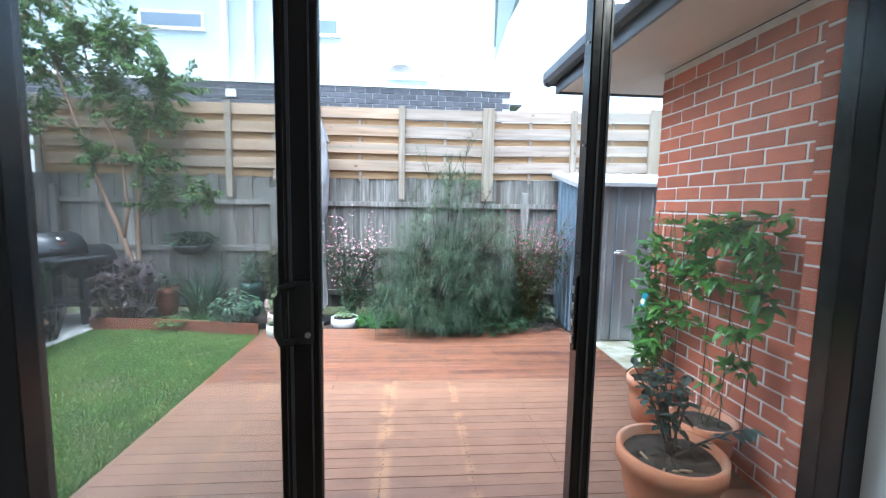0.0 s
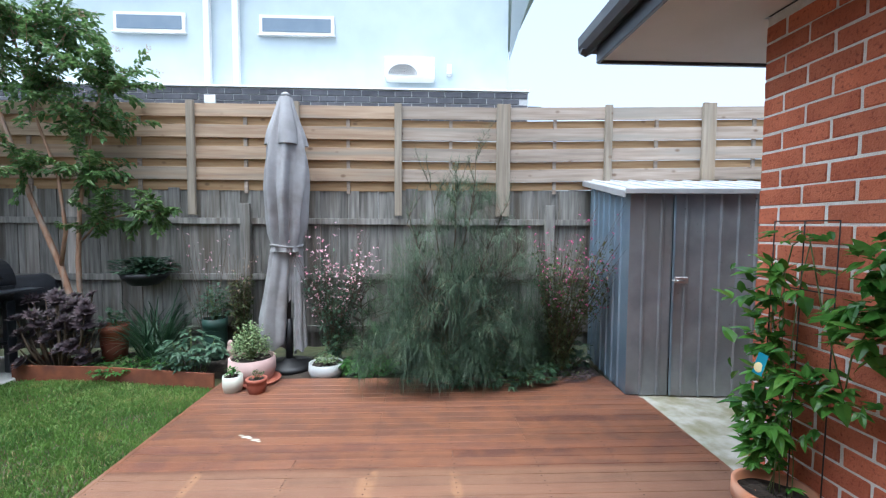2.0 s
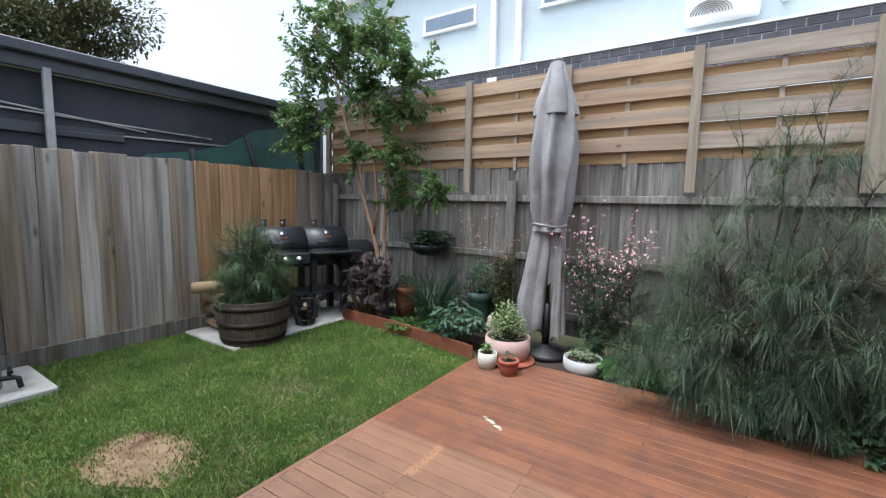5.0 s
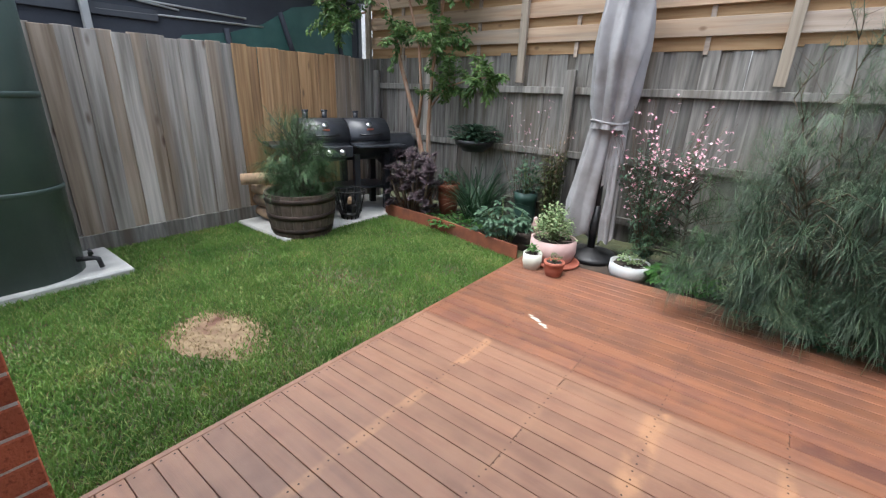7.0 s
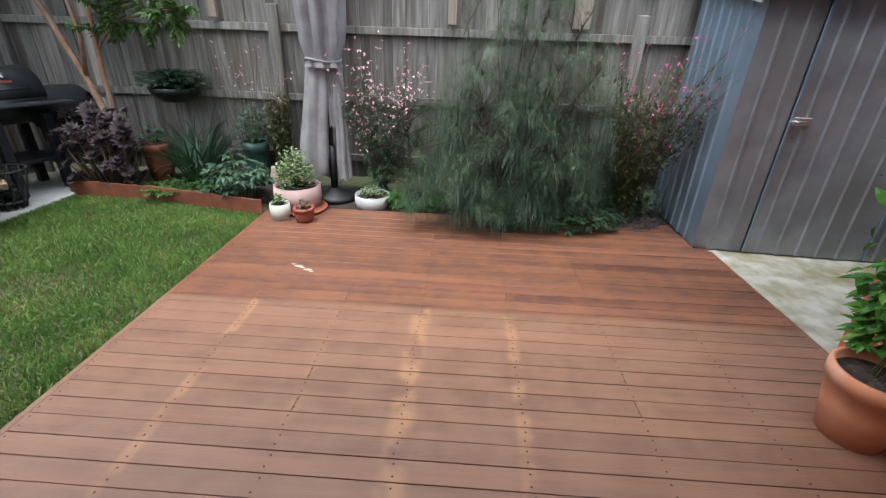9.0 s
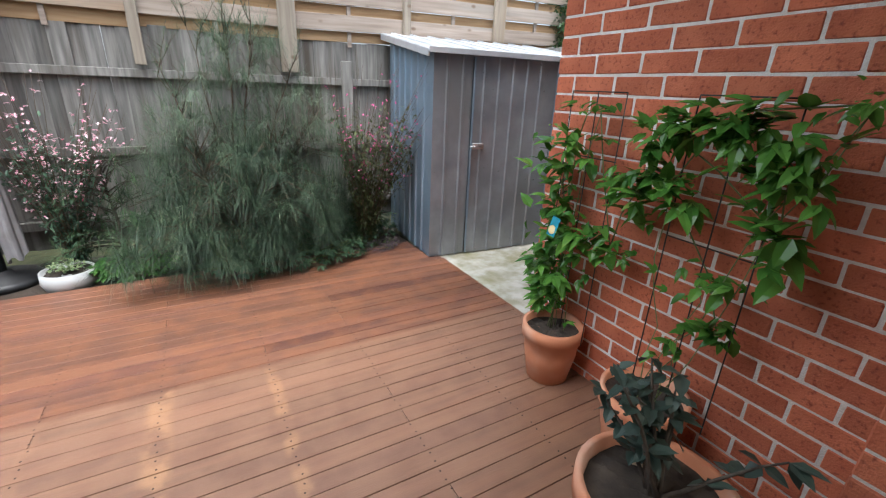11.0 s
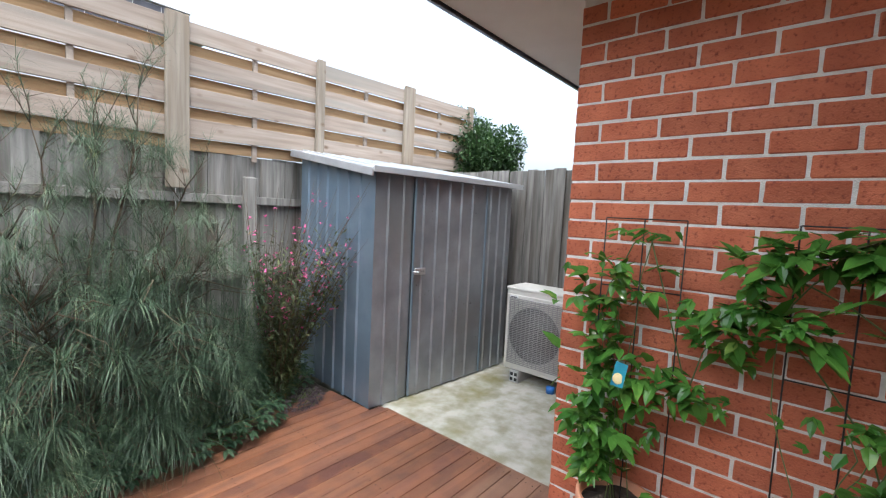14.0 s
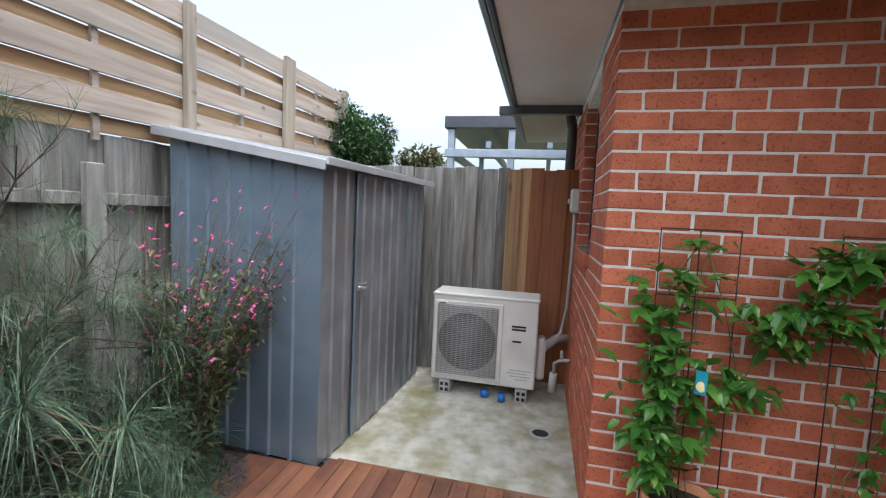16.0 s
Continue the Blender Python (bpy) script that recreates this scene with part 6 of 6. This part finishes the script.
def wispy(name, label, at, stems, height, spread, leaf_mat_, petal, flowers, lean=(0, 0), low_leaves=500, top=0.45, petal_size=0.016):
    """A loose shrub of thin stems, small leaves below and butterfly-like flowers above."""
    p = thing(name, label, "flowering shrub", at)
    st, L, F = bmesh.new(), Leaves(), Leaves()
    lines = []
    for k in range(stems):
        a = rnd(0, 6.28)
        r = spread * math.sqrt(rnd(0.05, 1))
        h = height * rnd(0.7, 1.05)
        pts = []
        for s in range(7):
            t = s / 6
            pts.append(Vector((r * math.cos(a) * t ** 1.2 + lean[0] * t * t + rnd(-0.015, 0.015), r * math.sin(a) * 0.6 * t + lean[1] * t * t + rnd(-0.015, 0.015), h * (t - 0.08 * t * t))))
        tube(st, pts, [0.0035, 0.003, 0.0028, 0.0024, 0.002, 0.0016, 0.001], 4)
        lines.append(pts)
    for k in range(low_leaves):
        pts = random.choice(lines)
        u = rnd(0.3, 4.6)
        i = int(u)
        L.leaf(pts[i].lerp(pts[i + 1], u - i) + way() * 0.04, way(0.2) + Vector((0, 0, 0.2)), (0, 0, 1), rnd(0.03, 0.065), rnd(0.011, 0.022))
    for k in range(flowers):
        pts = random.choice(lines)
        u = rnd(top * 6, 5.999)
        i = int(u)
        q = pts[i].lerp(pts[i + 1], u - i) + way() * 0.045
        for b in range(4):
            F.leaf(q, way(0.2), (0, 0, 1), petal_size * rnd(0.8, 1.3), petal_size * 0.75, 0.1, 0.1)
    tagged(part("stem", st, M_STEMR, p, "thin reddish stems"), kind="stuff")
    L.make("foliage", leaf_mat_, p, "small narrow leaves")
    tagged(F.make("blossom", petal, p, "small butterfly-like flowers"), kind="stuff")
    return p


wispy("gaura", "gaura with many white and pink flowers before the fence", (-0.9, 5.3, -0.03), 50, 1.5, 0.46, L_HELLE, L_BLUSH, 330, lean=(0.08, -0.1), low_leaves=2400, top=0.4, petal_size=0.02)
wispy("gaura", "gaura with thin arching stems of pink flowers by the shed", (1.28, 4.95, -0.03), 70, 1.72, 0.58, L_OLIVE, L_PINK, 250, lean=(0.2, -0.16), low_leaves=4600, top=0.5, petal_size=0.017)
wispy("gaura", "slender gaura with scattered white flowers before the fence", (-2.2, 5.45, 0.03), 16, 1.45, 0.5, L_HELLE, L_BLUSH, 45, low_leaves=60, top=0.75)
wispy("tall_shrub", "narrow olive-green upright shrub before the fence", (-1.86, 5.42, 0.03), 26, 1.2, 0.16, L_OLIVE, L_BLOOM, 20, low_leaves=1500, top=0.7)

flax = thing("strap_leaf_clump", "dark green clump of arching strap leaves in the bed", "perennial", (-2.66, 5.34, 0.03))
L = Leaves()
for k in range(150):
    a = rnd(0, 6.28)
    L.blade((rnd(-0.1, 0.1), rnd(-0.08, 0.08), 0), (math.cos(a) * rnd(0.2, 0.75), math.sin(a) * rnd(0.2, 0.6), 1), rnd(0.5, 0.85), 0.02, rnd(0.9, 2.0), 7)
L.make("foliage", L_FLAX, flax)


def clump(name, label, at, r, h, count, size, material, lobes=3, category="groundcover"):
    p = thing(name, label, category, at)
    L, st = Leaves(), bmesh.new()
    for k in range(count):
        a, q = rnd(0, 6.28), r * math.sqrt(rnd(0, 1))
        top = Vector((q * math.cos(a), q * math.sin(a) * 0.7, h * rnd(0.35, 1) * (1 - 0.4 * q / r)))
        if k % 3 == 0:
            tube(st, [(top.x * 0.5, top.y * 0.5, 0), top], 0.003, 4)
        for b in range(lobes):
            ang = a + (b - (lobes - 1) / 2) * 0.8
            L.leaf(top, (math.cos(ang), math.sin(ang), rnd(-0.3, 0.3)), (0, 0, 1), size * rnd(0.7, 1.2), size * 0.45, 0.1, 0.3)
    part("stem", st, M_STEMG, p)
    L.make("foliage", material, p)
    return p


clump("hellebore", "blue-green hellebore clump at the bed edge", (-2.12, 4.98, 0.03), 0.27, 0.46, 110, 0.088, L_HELLE, 4, "perennial")
clump("groundcover", "bright green leafy groundcover behind the deck", (-0.52, 5.08, -0.03), 0.26, 0.22, 260, 0.06, L_GREEN)
clump("groundcover", "low green plants in the garden bed", (-2.75, 5.12, 0.03), 0.42, 0.12, 220, 0.045, L_GREEN)
clump("groundcover", "dark low plants under the needle shrub", (0.55, 5.1, -0.03), 0.85, 0.3, 750, 0.06, L_FLAX)
clump("groundcover", "dark leafy plants in the corner by the shed", (1.3, 5.2, -0.03), 0.36, 0.4, 320, 0.06, L_FLAX)
clump("groundcover", "small pale-leaved plants beside the shed", (1.36, 4.93, -0.03), 0.25, 0.12, 200, 0.03, L_PURPLE, 4)

aeon = thing("tree_aeonium", "purple-grey rosette succulents crowded on dark stems", "succulent", (-3.38, 5.1, 0.03))
L, st = Leaves(), bmesh.new()
for k in range(74):
    x, y, z = rnd(-0.34, 0.32), rnd(-0.14, 0.18), rnd(0.06, 0.68)
    if k < 12:
        x, y, z = rnd(-0.05, 0.3), rnd(-0.1, 0.1), rnd(0.45, 0.72)
    tube(st, [(x * 0.4, y * 0.4, 0), (x * 0.8, y * 0.8, z * 0.55), (x, y, z)], [0.009, 0.007, 0.005], 6)
    face = Vector((rnd(-0.5, 0.5), rnd(-0.9, -0.1), 1)).normalized()
    u = face.orthogonal().normalized()
    w = face.cross(u)
    big = rnd(0.06, 0.105)
    for ring in range(3):
        for q in range(11):
            a = 2 * math.pi * (q + ring * 0.4) / 11
            d = (u * math.cos(a) + w * math.sin(a)) + face * (0.15 + 0.5 * ring)
            L.leaf((x, y, z), d, face, big * (1 - 0.25 * ring), big * 0.36, 0.08, -0.15)
part("stem", st, M_STEMR, aeon, "dark fleshy stems")
L.make("foliage", L_PURPLE, aeon, "purple-grey fleshy rosettes")


def leaf_ball(L, centre, radii, count, size):
    """Leaf clumps with an uneven outline round a centre."""
    blobs = [(Vector(centre) + Vector((way().x * radii[0] * 0.6, way().y * radii[1] * 0.6, way().z * radii[2] * 0.6)), rnd(0.35, 0.6)) for _ in range(14)]
    for k in range(count):
        c, s = random.choice(blobs)
        d = way()
        p = c + Vector((d.x * radii[0], d.y * radii[1], d.z * radii[2])) * s * rnd(0.6, 1.08)
        L.leaf(p, d * 0.6 + way() * 0.7, (0, 0, 1), size * rnd(0.7, 1.3), size * 0.55)


ivy = thing("ivy_bush", "dense dark ivy mound growing over the fence end", "climber", (4.5, 5.62, -0.1))
L, st = Leaves(), bmesh.new()
leaf_ball(L, (0, 0, 2.27), (0.62, 0.45, 0.5), 17000, 0.05)
tube(st, [(0, 0, 0), (0.05, 0.02, 1.0), (0, 0, 2.2)], [0.05, 0.04, 0.02], 8)
for k in range(12):
    a = rnd(0, 6.28)
    tube(st, [(0, 0, 1.6 + 0.05 * k), (0.25 * math.cos(a), 0.15 * math.sin(a), 2.0 + 0.04 * k), (0.5 * math.cos(a), 0.3 * math.sin(a), 2.2 + 0.05 * k)], [0.015, 0.01, 0.004], 5)
part("trunk", st, M_BARK, ivy)
L.make("foliage", L_IVY, ivy)


def far_tree(at, h, radii, count, size, label):
    p = thing("tree", label, "tree", at)
    st, L = bmesh.new(), Leaves()
    tube(st, [(0, 0, 0), (0.1, 0, h * 0.4), (0, 0, h * 0.8)], [0.22, 0.16, 0.06], 10)
    for k in range(16):
        a = k * 2.4
        b = Vector((0.05, 0, h * (0.35 + 0.03 * k)))
        e = Vector((math.cos(a) * radii[0] * 0.7, math.sin(a) * radii[1] * 0.7, h * (0.55 + 0.025 * k)))
        tube(st, [b, (b + e) / 2 + Vector((0, 0, 0.2)), e], [0.07, 0.05, 0.02], 6)
    part("trunk", st, M_BARK, p)
    leaf_ball(L, (0, 0, h * 0.78), radii, count, size)
    leaf_ball(L, (radii[0] * 0.3, 0.2, h * 0.62), [q * 0.8 for q in radii], count // 2, size)
    L.make("crown", L_FAR, p)
    return p


far_tree((-15.2, 5.0, -0.12), 7.0, (2.5, 2.4, 1.8), 26000, 0.12, "tall olive-green tree beyond the carport")
far_tree((17, 8.4, -0.12), 4.6, (1.2, 1.2, 0.6), 2500, 0.2, "pale distant tree beyond the pergola")

# ---- lawn ----
rng = np.random.default_rng(7)


def grass(name, count, material, x0, x1, y0, y1, tall, label, keep=None):
    """Upright bent blades of grass, all in one mesh."""
    x, y = rng.uniform(x0, x1, count), rng.uniform(y0, y1, count)
    if keep is not None:
        k = keep(x, y)
        x, y = x[k], y[k]
    n = len(x)
    a, h = rng.uniform(0, 2 * np.pi, n), tall * rng.uniform(0.5, 1.25, n)
    lean = rng.uniform(0.2, 1.1, n) * h
    b = rng.uniform(0, 2 * np.pi, n)
    w = rng.uniform(0.0022, 0.004, n)
    base = np.stack([x, y, np.full(n, -0.032)], 1)
    side = np.stack([np.cos(b), np.sin(b), np.zeros(n)], 1) * w[:, None]
    mid = base + np.stack([np.cos(a) * lean * 0.35, np.sin(a) * lean * 0.35, h * 0.65], 1)
    tip = base + np.stack([np.cos(a) * lean, np.sin(a) * lean, h], 1)
    v = np.stack([base - side, base + side, mid - side * 0.8, mid + side * 0.8, tip], 1).reshape(-1, 3)
    i = np.arange(n)[:, None] * 5
    quads = (i + np.array([[0, 1, 3, 2]])).tolist()
    tris = (i + np.array([[2, 3, 4]])).tolist()
    ob = raw(name, v.tolist(), quads + tris, material, None, label)
    return tagged(ob, label, "grass", kind="stuff")


def rough_patch(x, y):
    """How bare the lawn is: the round dead patch and thin streaks of straw."""
    d = ((x + 2.55) / 0.36) ** 2 + ((y - 2.4) / 0.26) ** 2
    e = ((x + 2.6) / 0.5) ** 2 + ((y - 3.4) / 0.42) ** 2
    streak = np.sin(x * 5.1 + 2 * np.sin(y * 2.3)) * np.sin(y * 4.3 + x * 1.7)
    return np.clip(1.25 - d, 0, 1) + 0.6 * np.clip(1 - e, 0, 1) + 0.6 * np.clip(streak - 0.3, 0, 1)


def off_slab(x, y):
    return ~((x < -3.69) & (y > 3.6)) & ~((x < -3.88) & (y < 2.38)) & (y < 4.95 - 0.22 * np.clip((x + 2.9) / 1.1, 0, 1))


grass("lawn_grass", 130000, L_GRASS, -4.6, -1.8, 0.9, 4.98, 0.034, "short green lawn grass", lambda x, y: off_slab(x, y) & (rng.random(len(x)) > rough_patch(x, y)))
grass("pale_grass", 60000, L_GRASS2, -4.6, -1.8, 0.9, 4.98, 0.036, "paler patches of lawn grass", lambda x, y: off_slab(x, y) & (rng.random(len(x)) > rough_patch(x, y)) & (rng.random(len(x)) < 0.5 + 0.9 * np.sin(x * 3.1 + 1.3 * np.sin(y * 2.7)) * np.sin(y * 3.7 + 0.8 * np.sin(x * 4.1))))
grass("dry_grass", 42000, L_DEAD, -4.6, -1.8, 0.9, 4.98, 0.026, "straw-coloured dry grass in the lawn", lambda x, y: off_slab(x, y) & (rng.random(len(x)) < 0.2 + 0.7 * rough_patch(x, y)) & (rng.random(len(x)) > 0.6 * (((x + 2.55) / 0.17) ** 2 + ((y - 2.4) / 0.12) ** 2 < 1)))
